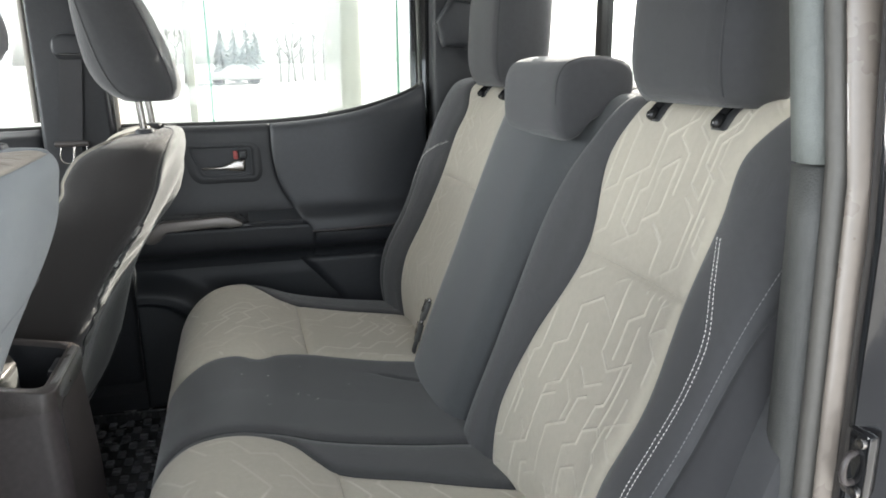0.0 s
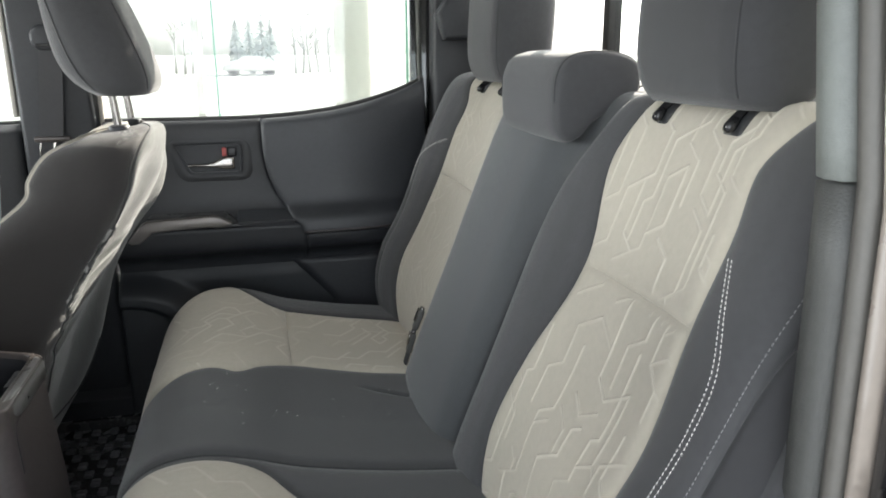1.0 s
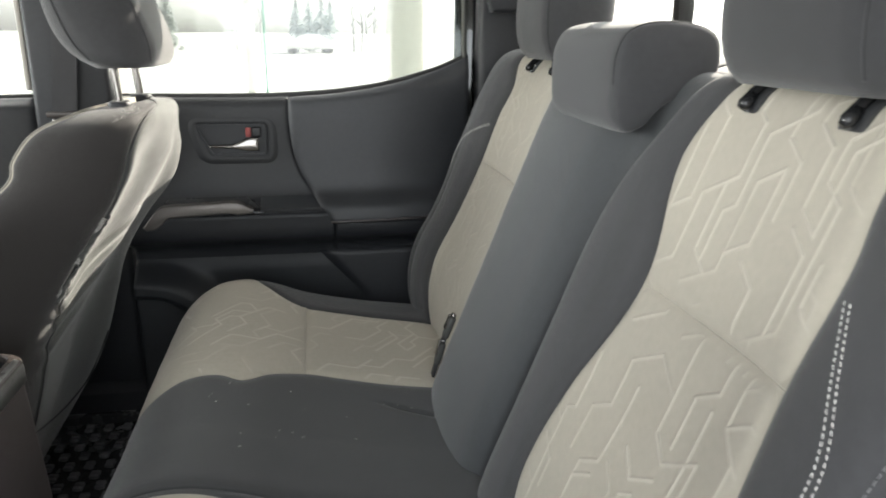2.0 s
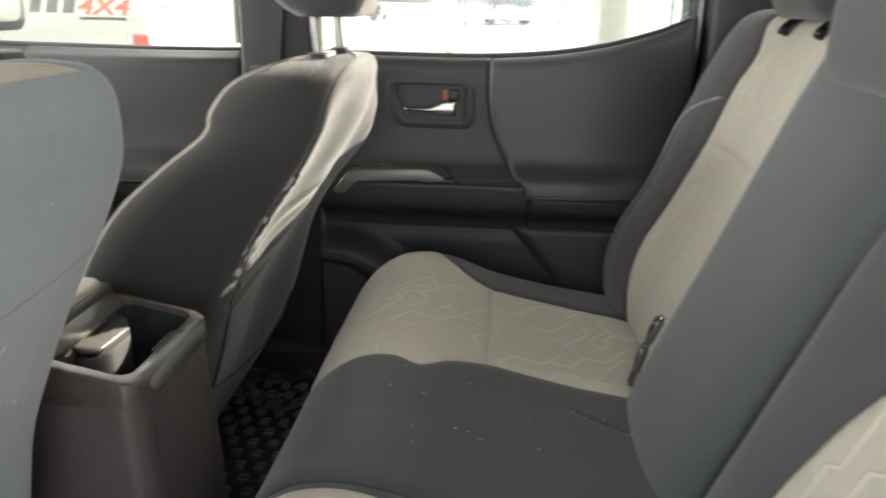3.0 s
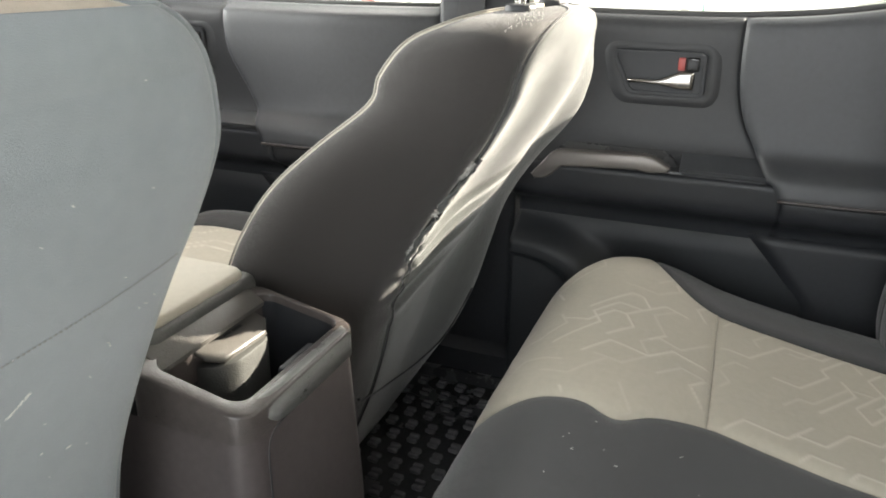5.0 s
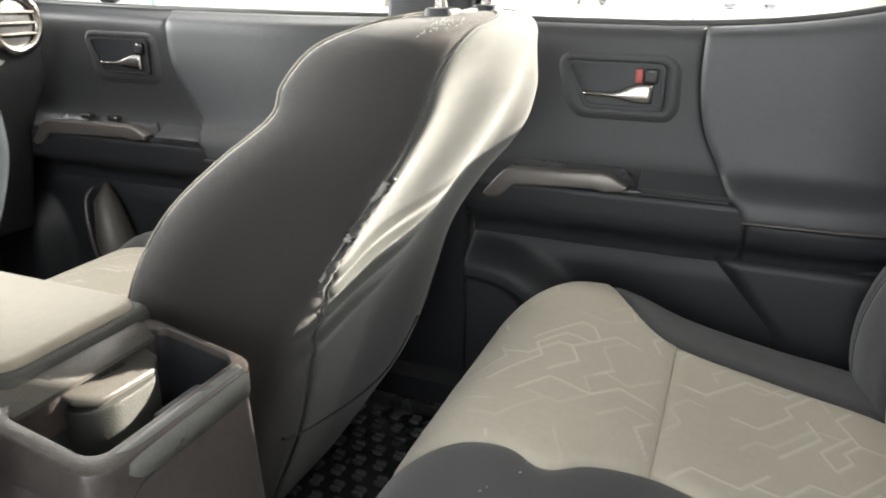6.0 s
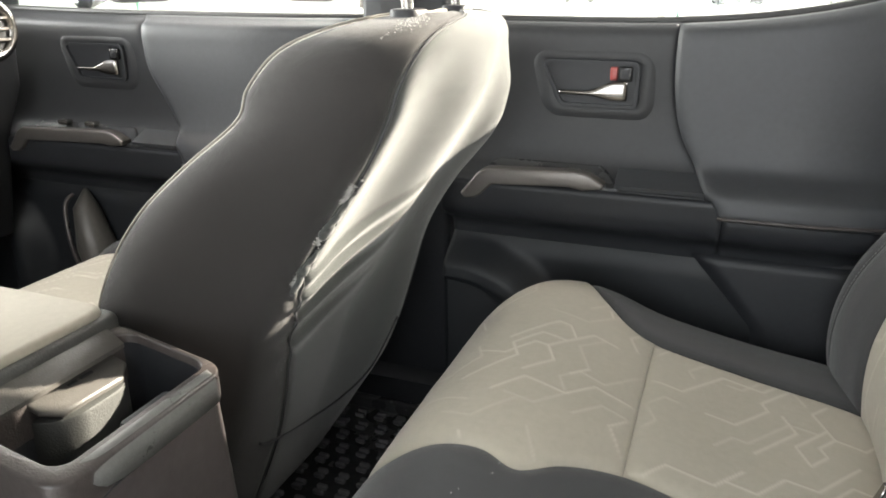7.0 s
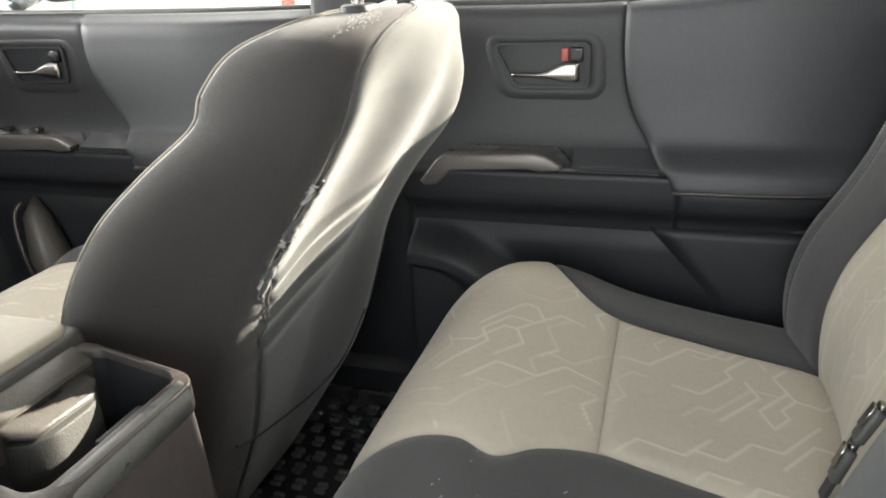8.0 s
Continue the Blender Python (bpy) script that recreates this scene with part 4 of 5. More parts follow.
strap = [(-0.5835, 1.1490), (-0.5815, 1.1505), (-0.5755, 1.1475), (-0.5706, 1.1415), (-0.5700, 1.1180), (-0.5730, 1.1180), (-0.5735, 1.1400), (-0.5770, 1.1450)]
rings = []
for y, rise in ((-0.101, 1.0), (-0.096, 0.80), (-0.090, 0.45), (-0.082, 0.18), (-0.066, 0.05), (-0.040, 0.0), (0.057, 0.0), (0.060, 0.10)):
    rings.append([(x - 0.003 * rise, y, max(z, 1.118 + 0.026 * rise) - 0.003 * rise) for x, z in strap])
loft("rear_strap", rings, M["strap"], console, "worn satin grey strap over the rear rim")
tube("body_seam", [(-0.5734, -0.050, 1.1165), (-0.5734, -0.078, 1.1150), (-0.5732, -0.090, 1.1090), (-0.5722, -0.096, 1.0960), (-0.5708, -0.098, 1.0750), (-0.5690, -0.100, 1.0450)], 0.0011, M["plastic"], console, sides=6, steps=30)
# paler slab laid on the front rim: its sunlight is put into the colour
part("sunlit_rim_slab", tilted(prism_bm([(-0.703, 1.1480), (-0.703, 1.1535), (-0.694, 1.1530), (-0.677, 1.1450), (-0.677, 1.1405)], "y", -0.103, 0.058, 0.0015)), M["hood"], console, "grey slab for the sunlit front rim")
part("bin_floor", box_bm((-0.70, -0.118, 0.94), (-0.585, 0.07, 0.962), 0.004), M["mat"], console)
hood = [(-0.705, -0.050), (-0.674, -0.050), (-0.661, -0.036), (-0.659, 0.032), (-0.671, 0.050), (-0.705, 0.050)]
bm = tilted(prism_bm(hood, "z", 1.1285, 1.1350, 0.0025, 3))
for v in bm.verts:
    v.co.z -= 0.30 * max(0.0, v.co.x + 0.685)
part("socket_hood", bm, M["hood"], console, "grey moulded socket hood")
part("socket_panel", prism_bm([(-0.70 + a, 0.002 + b) for a, b in rounded(0.0445, 0.052, 0.036, 8)], "z", 0.962, 1.1340, 0.003), M["pillar_dark"], console, "rounded socket housing")
for a, b in ((-0.012, -0.002), (0.002, 0.016)):
    part("mark_bar", tilted(box_bm((-0.680, a, 1.1340), (-0.677, b, 1.1350), 0.0)), M["plastic_soft"], console)
part("bin_clip", box_bm((-0.600, -0.035, 1.120), (-0.590, 0.022, 1.146), 0.003), M["plastic"], console)
bm = prism_bm(shift(rounded(0.174, 0.090, 0.018), -0.871, -0.006), "z", 1.128, 1.184, 0.010, 3)
part("armrest_lid", bm, M["pillar_dark"], console)
bm = prism_bm(shift(rounded(0.165, 0.081, 0.022), -0.871, -0.006), "z", 1.178, 1.192, 0.007, 3)
part("lid_pad", bm, M["light"], console, "stone grey padded armrest cover")
part("console_deck", box_bm((-1.04, -0.105, 1.01), (-0.695, 0.062, 1.128), 0.01), M["plastic"], console)

# ---- doors on the passenger side ----
DOOR_Y = [(0.72, 0.700), (0.95, 0.712), (1.06, 0.722), (1.10, 0.718), (1.118, 0.702), (1.132, 0.672), (1.148, 0.657), (1.18, 0.651), (1.200, 0.652), (1.208, 0.668), (1.228, 0.694), (1.28, 0.706), (1.36, 0.707), (1.42, 0.706), (1.438, 0.716), (1.447, 0.735), (1.60, 0.76)]
PAD_Y = [(1.10, 0.700), (1.15, 0.652), (1.178, 0.632), (1.195, 0.632), (1.212, 0.637), (1.224, 0.652), (1.236, 0.672), (1.255, 0.681), (1.30, 0.688), (1.38, 0.694), (1.43, 0.700), (1.445, 0.715), (1.60, 0.76)]


def car_door(name, label, xh, front, rear, belt, group, grip=0.0, tab="red", rake=0.0):
    """An inner door with handle at xh; belt: rows of (x, height) of the window's lower edge."""
    root = thing(name, label, "car door", group)
    def sill(x):
        return smooth_at(belt, x)
    def flare(x):
        return 0.055 * max(0.0, min(1.0, (x - rear + 0.24) / 0.24)) ** 2
    seam = [(1.10, xh + 0.172 + rake), (1.185, xh + 0.166 + rake), (1.22, xh + 0.145 + rake), (1.28, xh + 0.106 + 0.9 * rake), (1.35, xh + 0.088 + 0.2 * rake), (1.45, xh + 0.085), (1.6, xh + 0.085)]
    def surface(keys, z0, top=None):
        def surf(u, v):
            z1 = sill(u) if top is None else top
            z = z0 + (z1 - z0) * v
            k = z if z < 1.40 else z - (sill(u) - belt[0][1]) * (z - 1.40) / max(0.02, sill(u) - 1.40)
            return (u, smooth_at(keys, k) + flare(u), z)
        return surf
    up = surface(DOOR_Y, 1.200)
    def along(z0):
        return lambda v: smooth_at(seam, z0 + (1.445 - z0) * v)
    patch("upper_panel", up, const(front), along(1.20), 0.0, 1.0, 60, 50, M["plastic_soft"], root, "", 0.003, 0.004)
    pad = surface(PAD_Y, 1.172)
    patch("padded_panel", pad, along(1.172), const(rear), 0.0, 1.0, 60, 60, M["pad"], root, "soft charcoal vinyl pad", 0.005, 0.006)
    arm = surface(DOOR_Y, 1.085, 1.200)
    patch("armrest", arm, const(front), const(xh + 0.175 + rake), 0.0, 1.0, 60, 30, M["plastic"], root, "", 0.003, 0.004, sides="t")
    low = surface(DOOR_Y, 1.085, 1.172)
    patch("armrest_underside", low, const(xh + 0.176 + rake), const(rear), 0.0, 1.0, 40, 24, M["plastic"], root, "", 0.001, 0.004)
    # paler glossy tube added for the highlight on the pad's lower edge
    tube("pad_edge_highlight", [(xh + 0.168 + rake + (rear - xh - 0.168 - rake) * i / 20, 0.631 + flare(xh + 0.168 + rake + (rear - xh - 0.168 - rake) * i / 20), 1.180 + 0.004 * i / 20) for i in range(21)], 0.0024, M["rim"], root, sides=8)
    def base(u, v):
        z = 0.74 + 0.36 * v
        a = u - front
        def ease(k):
            k = min(1.0, max(0.0, k))
            return k * k * (3 - 2 * k)
        r = ((a / 0.215) ** 2.4 + (max(0.0, z - 0.92) / 0.165) ** 2.4) ** (1 / 2.4)
        swell = 0.050 * ease((1 - r) / 0.30) - 0.010 * ease((0.60 - r) / 0.05)
        lap = min(1.0, max(0.0, (z - 1.052) / 0.045))
        return (u, 0.712 + 0.016 * lap * lap + 0.02 * (1.09 - z) - swell, z)
    patch("lower_panel", base, const(front), const(rear), 0.0, 1.0, 110, 120, M["door_low"], root, "", 0.002, 0.004, sides="b", cu=70, cv=110)
    patch("carpet_insert", lambda u, v: (u, 0.7105 - 0.03 * (0.29 - 0.295 * v), 0.80 + 0.295 * v), lambda v: xh + min(0.24, 0.138 + 0.27 * (1 - v)), const(rear - 0.02), 0.0, 1.0, 10, 20, M["plastic"], root, "dark grained lower insert", 0.0008, 0.006)
    # handle
    hx, hz = xh - 0.038, 1.352
    def loop(w, h, r, cx=0.0, cz=0.0):
        return [(hx + cx + a + (0.030 * (0.5 - b / (2 * h)) * (0.5 - a / (2 * w))), hz + cz + b) for a, b in rounded(w, h, r, 5)]
    def ring_y(o, i, y0, y1, mat, name, label=""):
        bm = frame_bm(o, i, 0.0, 1.0, 0.0)
        for v in bm.verts:
            v.co = Vector((v.co.x, y0 + (y1 - y0) * v.co.z, v.co.y))
        edges = [e for e in bm.edges if abs(e.verts[0].co.y - y1) < 1e-6 and abs(e.verts[1].co.y - y1) < 1e-6]
        bmesh.ops.bevel(bm, geom=edges, offset=0.003, segments=2, profile=0.5, affect="EDGES", clamp_overlap=True)
        return part(name, bm, mat, root, label)
    rings = []
    for w, h2, r, y in ((0.099, 0.054, 0.030, 0.7078), (0.095, 0.050, 0.027, 0.7062), (0.090, 0.046, 0.023, 0.7048), (0.086, 0.042, 0.017, 0.7040), (0.079, 0.037, 0.012, 0.7044), (0.0742, 0.0342, 0.010, 0.7060)):
        rings.append([(x, y, z) for x, z in loop(w, h2, r)])
    loft("handle_surround", rings, M["plastic_soft"], root, "raised moulded surround", caps=False)
    ring_y(loop(0.0745, 0.0345, 0.010), loop(0.0690, 0.0300, 0.008), 0.715, 0.6995, M["plastic"], "handle_bezel", "black bezel")
    bm = prism_bm(loop(0.071, 0.032, 0.008), "y", 0.7040, 0.7054, 0.0)
    part("handle_cup", bm, M["plastic"], root, "dark handle cup")
    lever = []
    for i in range(17):
        t = i / 16
        x = hx - 0.046 + 0.104 * t
        k = max(0.0, min(1.0, (t - 0.40) / 0.45))
        k = k * k * (3 - 2 * k)
        z = hz - 0.0135 + 0.004 * k
        w = 0.0028 + 0.0012 * t + 0.0105 * k
        lever.append([(x, 0.6985 - 0.004 * math.sin(math.pi * t) + 0.0035 * math.cos(a), z + w * math.sin(a)) for a in [2 * math.pi * k / 16 for k in range(16)]])
    loft("lever", lever, M["chrome"], root, "polished chrome pull lever")
    if tab == "red":
        part("lock_tab", box_bm((hx + 0.031, 0.6985, hz + 0.006), (hx + 0.042, 0.712, hz + 0.026), 0.002), M["red"], root, "red lock tab")
    part("lock_tab_grip", box_bm((hx + 0.0425, 0.6965, hz + 0.005), (hx + 0.064, 0.712, hz + 0.027), 0.003), M["gloss"], root)
    part("lock_tab_face", box_bm((hx + 0.0465, 0.6950, hz + 0.009), (hx + 0.060, 0.700, hz + 0.023), 0.001), M["plastic_soft"], root)
    # grip bar with trim
    g0, g1 = xh - (0.215 if tab == "red" else 0.29) + grip, xh + grip
    outline = [(g0 - 0.009, 1.178), (g0 + 0.020, 1.214), (g0 + 0.034, 1.222), (g1 - 0.040, 1.228), (g1 - 0.022, 1.225), (g1 + 0.004, 1.211), (g1 + 0.001, 1.203), (g1 - 0.030, 1.199), (g1 - 0.048, 1.203), (g0 + 0.043, 1.196), (g0 + 0.026, 1.179), (g0 + 0.016, 1.172), (g0 - 0.002, 1.170)]
    part("grip_trim", prism_bm(outline, "y", 0.641, 0.668, 0.004, 3), M["silver"], root, "satin bronze grip trim")
    # black patch lying on the panel, painted shade of the pull hollow
    patch("grip_shade_patch", lambda u, v: (u, smooth_at(DOOR_Y, 1.203 + 0.026 * v) - 0.0022, 1.203 + 0.026 * v), lambda v: g0 + 0.010 + 0.03 * v, lambda v: g1 + 0.028 - 0.036 * v, 0.0, 1.0, 30, 14, M["mat"], root, "black patch for the shaded pull recess", 0.0, 0.004, skirt=0.004)
    part("switch_plate", prism_bm([(0.6505, 1.204), (0.6490, 1.210), (0.690, 1.229), (0.697, 1.222)], "x", g1 + 0.018, xh + 0.150 + rake, 0.002), M["pad"], root, "flat grained ledge")
    for x in (xh - 0.125, xh - 0.055) if tab == "black" else ():
        part("window_switch", box_bm((x - 0.012, 0.676, 1.226), (x + 0.012, 0.694, 1.236), 0.003), M["chrome"], root, "bright window switch")
    if tab == "black":
        tube("speaker_pod", [(-1.405, 0.705, 1.085), (-1.395, 0.690, 1.05), (-1.375, 0.682, 0.97), (-1.345, 0.684, 0.88), (-1.32, 0.69, 0.78)], [0.004, 0.026, 0.040, 0.044, 0.044], M["hood"], root, "brown black moulded speaker pod", sides=20)
        tube("pod_ridge", [(-1.425, 0.690, 1.075), (-1.432, 0.670, 1.05), (-1.412, 0.652, 0.97), (-1.385, 0.654, 0.88), (-1.36, 0.66, 0.78)], 0.0045, M["rim"], root, sides=8, steps=24)
    # shell, window seal and frame
    pts = [(front, 0.74)] + [(front + (rear - front) * i / 24, sill(front + (rear - front) * i / 24) - 0.012) for i in range(25)] + [(rear, 0.74)]
    part("door_shell", prism_bm(pts, "y", 0.775, 0.835, 0.006), M["paint"], root, "black painted outer skin")
    tube("window_seal", [(front + (rear - front) * i / 30, 0.742 + flare(front + (rear - front) * i / 30), sill(front + (rear - front) * i / 30) - 0.001) for i in range(31)], 0.006, M["rubber"], root, "black felt window seal", sides=8, steps=60)
    pts = [(front, sill(front) - 0.03)] + [(front + (rear - front) * i / 20, sill(front + (rear - front) * i / 20) - 0.03) for i in range(21)] + [(rear, 1.86), (front, 1.86)]
    pane = part("window_pane", prism_bm(pts, "y", 0.778, 0.782, 0.0), M["glass"], root, "clear side glass")
    pane.visible_shadow = False
    part("window_frame", box_bm((front - 0.01, 0.745, 1.84), (rear + 0.01, 0.81, 1.90), 0.008), M["plastic"], root)
    return root


car_door("rear_door", "closed rear passenger door with black inner trim", -0.31, -0.572, 0.185, [(-0.60, 1.444), (-0.30, 1.443), (-0.20, 1.446), (-0.10, 1.454), (0.0, 1.470), (0.10, 1.496), (0.145, 1.512), (0.20, 1.535)], "passenger doors")
car_door("front_door", "closed front passenger door with black inner trim", -1.28, -1.745, -0.745, [(-1.75, 1.454), (-1.65, 1.452), (-1.30, 1.444), (-0.70, 1.440)], "passenger doors", 0.055, "black", 0.036)

# ---- pillars ----
bm = prism_bm([(-0.738, 0.74), (-0.738, 1.30), (-0.738, 1.90), (-0.60, 1.90), (-0.582, 1.44), (-0.580, 0.74)], "y", 0.715, 0.80, 0.012, 3)
structure(part("pillar_b", bm, M["plastic"]), "dark plastic middle pillar trim", "pillar")
structure(part("pillar_b_trim", box_bm((-0.578, 0.735, 1.42), (-0.568, 0.80, 1.88), 0.003), M["seal"]), "light grey door seal on the pillar", "trim")
structure(part("pillar_b_trim_front", box_bm((-0.757, 0.745, 1.455), (-0.747, 0.80, 1.88), 0.003), M["seal"]), "light grey door seal on the pillar", "trim")
structure(part("pillar_a", box_bm((-1.66, 0.70, 1.42), (-1.60, 0.80, 1.90), 0.012), M["plastic"]), "dark front pillar trim", "pillar")
structure(part("pillar_a_driver", box_bm((-1.66, -0.76, 1.42), (-1.60, -0.68, 1.90), 0.012), M["plastic"]), "dark front pillar trim", "pillar")
bm = prism_bm([(0.205, 0.86), (0.200, 1.45), (0.205, 1.90), (0.50, 1.90), (0.50, 0.86)], "y", 0.735, 0.80, 0.015, 3)
structure(part("pillar_c", bm, M["plastic_soft"]), "dark cloth covered rear pillar", "pillar")
structure(part("pillar_c_lower", box_bm((0.19, 0.725, 0.74), (0.45, 0.78, 1.42), 0.02, 3), M["plastic_soft"]), "dark quarter trim beside the rear seat", "trim")
tube("seal", [(0.178, 0.775, 1.30), (0.178, 0.785, 1.45), (0.176, 0.79, 1.66), (0.172, 0.79, 1.88)], 0.006, M["flange"], sides=10, steps=20)
structure(bpy.data.objects["seal"], "grey brown rubber door seal", "trim")

# unseen panel added outside the door shell to block a sun leak
structure(part("quarter_sun_blocker", box_bm((0.165, 0.838, 0.62), (0.55, 0.862, 1.90), 0.004), M["paint"]), "unseen black cab side panel that blocks a sun leak", "wall")
# front passenger seat belt on the pillar
belt = thing("seat_belt", "black seat belt hanging on the middle pillar", "seat belt")
part("webbing", prism_bm([(-0.700, 1.39), (-0.652, 1.39), (-0.628, 1.60), (-0.676, 1.60)], "y", 0.698, 0.702, 0.0), M["belt"], belt)
part("guide_cover", prism_bm([(-0.650 + a, 1.625 + b) for a, b in rounded(0.040, 0.028, 0.026, 6)], "y", 0.694, 0.716, 0.008, 3), M["plastic"], belt)
part("guide_slot", box_bm((-0.678, 0.690, 1.606), (-0.626, 0.697, 1.612), 0.002), M["gloss"], belt)
part("tongue", box_bm((-0.708, 0.690, 1.404), (-0.634, 0.704, 1.416), 0.004), M["rim"], belt, "dark steel tongue plate")
tube("tongue_loop", [(-0.694, 0.694, 1.405), (-0.698, 0.692, 1.378), (-0.688, 0.692, 1.366), (-0.672, 0.692, 1.372), (-0.668, 0.694, 1.405)], 0.0018, M["chrome"], belt, "steel tongue", sides=8, steps=20)
tube("tongue_loop", [(-0.664, 0.694, 1.405), (-0.668, 0.692, 1.385), (-0.655, 0.692, 1.378), (-0.642, 0.692, 1.388), (-0.640, 0.694, 1.405)], 0.0018, M["chrome"], belt, "steel tongue", sides=8, steps=20)

# rear seat belt buckles between cushion and backrest
def buckle(y, x, z, tilt):
    b = thing("belt_buckle", "black seat belt buckle stuck between rear seat cushions", "seat belt", "rear belt buckles")
    m = pose(x, y, z, 0, tilt, 0)
    part("buckle_case", box_bm((-0.005, -0.010, -0.020), (0.005, 0.008, 0.020), 0.003, 3, None, m), M["pillar_dark"], b)
    part("slot", box_bm((-0.0035, -0.007, 0.017), (0.0035, 0.006, 0.026), 0.002, 2, None, m), M["chrome"], b, "steel slot")
    part("tongue", box_bm((-0.0075, -0.006, -0.006), (-0.0045, 0.005, 0.022), 0.001, 1, None, m), M["chrome"], b, "steel release plate")
    part("strap", box_bm((-0.0025, -0.009, -0.045), (0.0025, 0.007, -0.016), 0.001, 1, None, m), M["belt"], b)
    return b


buckle(0.226, 0.044, 1.090, 22)
buckle(0.224, 0.028, 1.044, 16)

# rear shoulder belt on the far pillar
rb = thing("rear_shoulder_belt", "dark rear shoulder belt and guide on pillar", "seat belt")
part("guide_cover", prism_bm([(0.22, 1.62), (0.20, 1.68), (0.24, 1.74), (0.33, 1.72), (0.34, 1.66), (0.28, 1.62)], "y", 0.69, 0.735, 0.012, 3), M["plastic"], rb)
part("webbing", prism_bm([(0.24, 1.64), (0.29, 1.64), (0.42, 1.56), (0.40, 1.53)], "y", 0.700, 0.704, 0.0), M["belt"], rb)

# ---- open door frame on the driver side ----
def column(name, outline, lean, mat, label, category, z0, z1):
    rings = []
    for i in range(13):
        z = z0 + (z1 - z0) * i / 12
        dx, dy = lean(z)
        rings.append([(x + dx, y + dy, z) for x, y in outline])
    return structure(loft(name, rings, mat, None), label, category)


def lean(z):
    return (0.0, 0.02 * (z - 1.5) + 0.15 * max(0.0, z - 1.49))


column("pillar_c_driver", [(0.180, -0.628), (0.162, -0.634), (0.157, -0.648), (0.160, -0.662), (0.18, -0.668), (0.40, -0.668), (0.40, -0.62)], lean, M["grey_plastic"], "grey grained plastic rear pillar trim", "pillar", 1.500, 1.90)
column("pillar_c_driver_lower", [(0.180, -0.628), (0.162, -0.634), (0.158, -0.648), (0.161, -0.663), (0.18, -0.670), (0.40, -0.670), (0.40, -0.62)], lean, M["pillar_dark"], "dark grained plastic lower pillar trim", "pillar", 0.70, 1.497)
column("door_weatherstrip", [(0.176, -0.670), (0.164, -0.671), (0.161, -0.678), (0.164, -0.684), (0.176, -0.686), (0.20, -0.678)], lean, M["flange"], "grey brown rubber door weatherstrip", "trim", 0.70, 1.90)
column("door_jamb", [(0.20, -0.672), (0.178, -0.687), (0.170, -0.688), (0.168, -0.691), (0.172, -0.694), (0.19, -0.696), (0.42, -0.696), (0.42, -0.672)], lean, M["jamb"], "bronze painted door jamb", "wall", 0.66, 1.90)
column("body_side", [(0.190, -0.6975), (0.183, -0.702), (0.186, -0.714), (0.215, -0.752), (0.26, -0.772), (1.6, -0.778), (1.6, -0.6975)], lambda z: (0.02 * max(0, z - 1.45), 0.10 * max(0.0, z - 1.45)), M["paint"], "glossy black painted cab side", "wall", 0.55, 1.90)
structure(part("door_sill", box_bm((-0.60, -0.735, 0.60), (0.30, -0.60, 0.72), 0.02, 3), M["jamb"]), "bronze painted door sill", "sill")
column("pillar_b_driver", [(-0.72, -0.62), (-0.72, -0.72), (-0.64, -0.74), (-0.60, -0.72), (-0.60, -0.62)], lambda z: (0, 0.10 * max(0, z - 1.45)), M["plastic"], "dark plastic driver side middle pillar", "pillar", 0.66, 1.90)
structure(part("wall_driver_door", prism_bm([(-1.72, 0.66), (-0.72, 0.66), (-0.72, 1.44), (-1.72, 1.44)], "y", -0.76, -0.69, 0.01), M["plastic"]), "closed driver door with black trim", "wall")
striker = thing("door_striker", "steel door striker plate on the jamb", "latch")
part("plate", box_bm((0.181, -0.735, 1.222), (0.193, -0.708, 1.285), 0.005), M["paint"], striker, "black latch plate")
tube("loop", [(0.186, -0.722, 1.238), (0.172, -0.724, 1.240), (0.167, -0.725, 1.252), (0.172, -0.724, 1.264), (0.186, -0.722, 1.266)], 0.003, M["rim"], striker, "dark steel striker loop", sides=8, steps=20)
for z in (1.230, 1.276):
    part("bolt", prism_bm([(-0.727 + 0.005 * math.cos(2 * math.pi * k / 12), z + 0.005 * math.sin(2 * math.pi * k / 12)) for k in range(12)], "x", 0.178, 0.184, 0.001), M["chrome"], striker, "steel bolt")

# ---- dashboard ----
dash = thing("dashboard", "black dashboard with silver ringed round air vents", "dashboard")
part("dash_body", prism_bm([(-1.76, 0.95), (-1.58, 0.98), (-1.53, 1.20), (-1.475, 1.30), (-1.465, 1.40), (-1.50, 1.455), (-1.76, 1.465)], "y", -0.66, 0.665, 0.02, 3), M["plastic_soft"], dash)


def vent(y):
    ring = []
    for i in range(48):
        a = 2 * math.pi * i / 48
        ring.append([(-1.462 + 0.010 * math.cos(b), y + (0.052 + 0.010 * math.sin(b)) * math.cos(a), 1.415 + (0.052 + 0.010 * math.sin(b)) * math.sin(a)) for b in [2 * math.pi * k / 12 for k in range(12)]])
    v = loft("air_vent", ring + [ring[0]], M["chrome"], dash, "silver ringed air vent", caps=False)
    part("vent_core", prism_bm([(y + 0.047 * math.cos(2 * math.pi * k / 24), 1.415 + 0.047 * math.sin(2 * math.pi * k / 24)) for k in range(24)], "x", -1.475, -1.462, 0.002), M["mat"], v)
    for k in (-0.02, 0.0, 0.02):
        part("slat", box_bm((-1.467, y - 0.04, 1.415 + k - 0.002), (-1.453, y + 0.04, 1.415 + k + 0.002), 0.001, 1), M["silver"], v)


vent(0.598)
vent(-0.60)

# ---- rubber floor mat ----
fm = thing("floor_mat", "black rubber floor mat with raised tread", "floor mat")
part("mat_sheet", box_bm((-0.86, 0.13, 0.701), (-0.36, 0.68, 0.712), 0.004), M["mat"], fm)
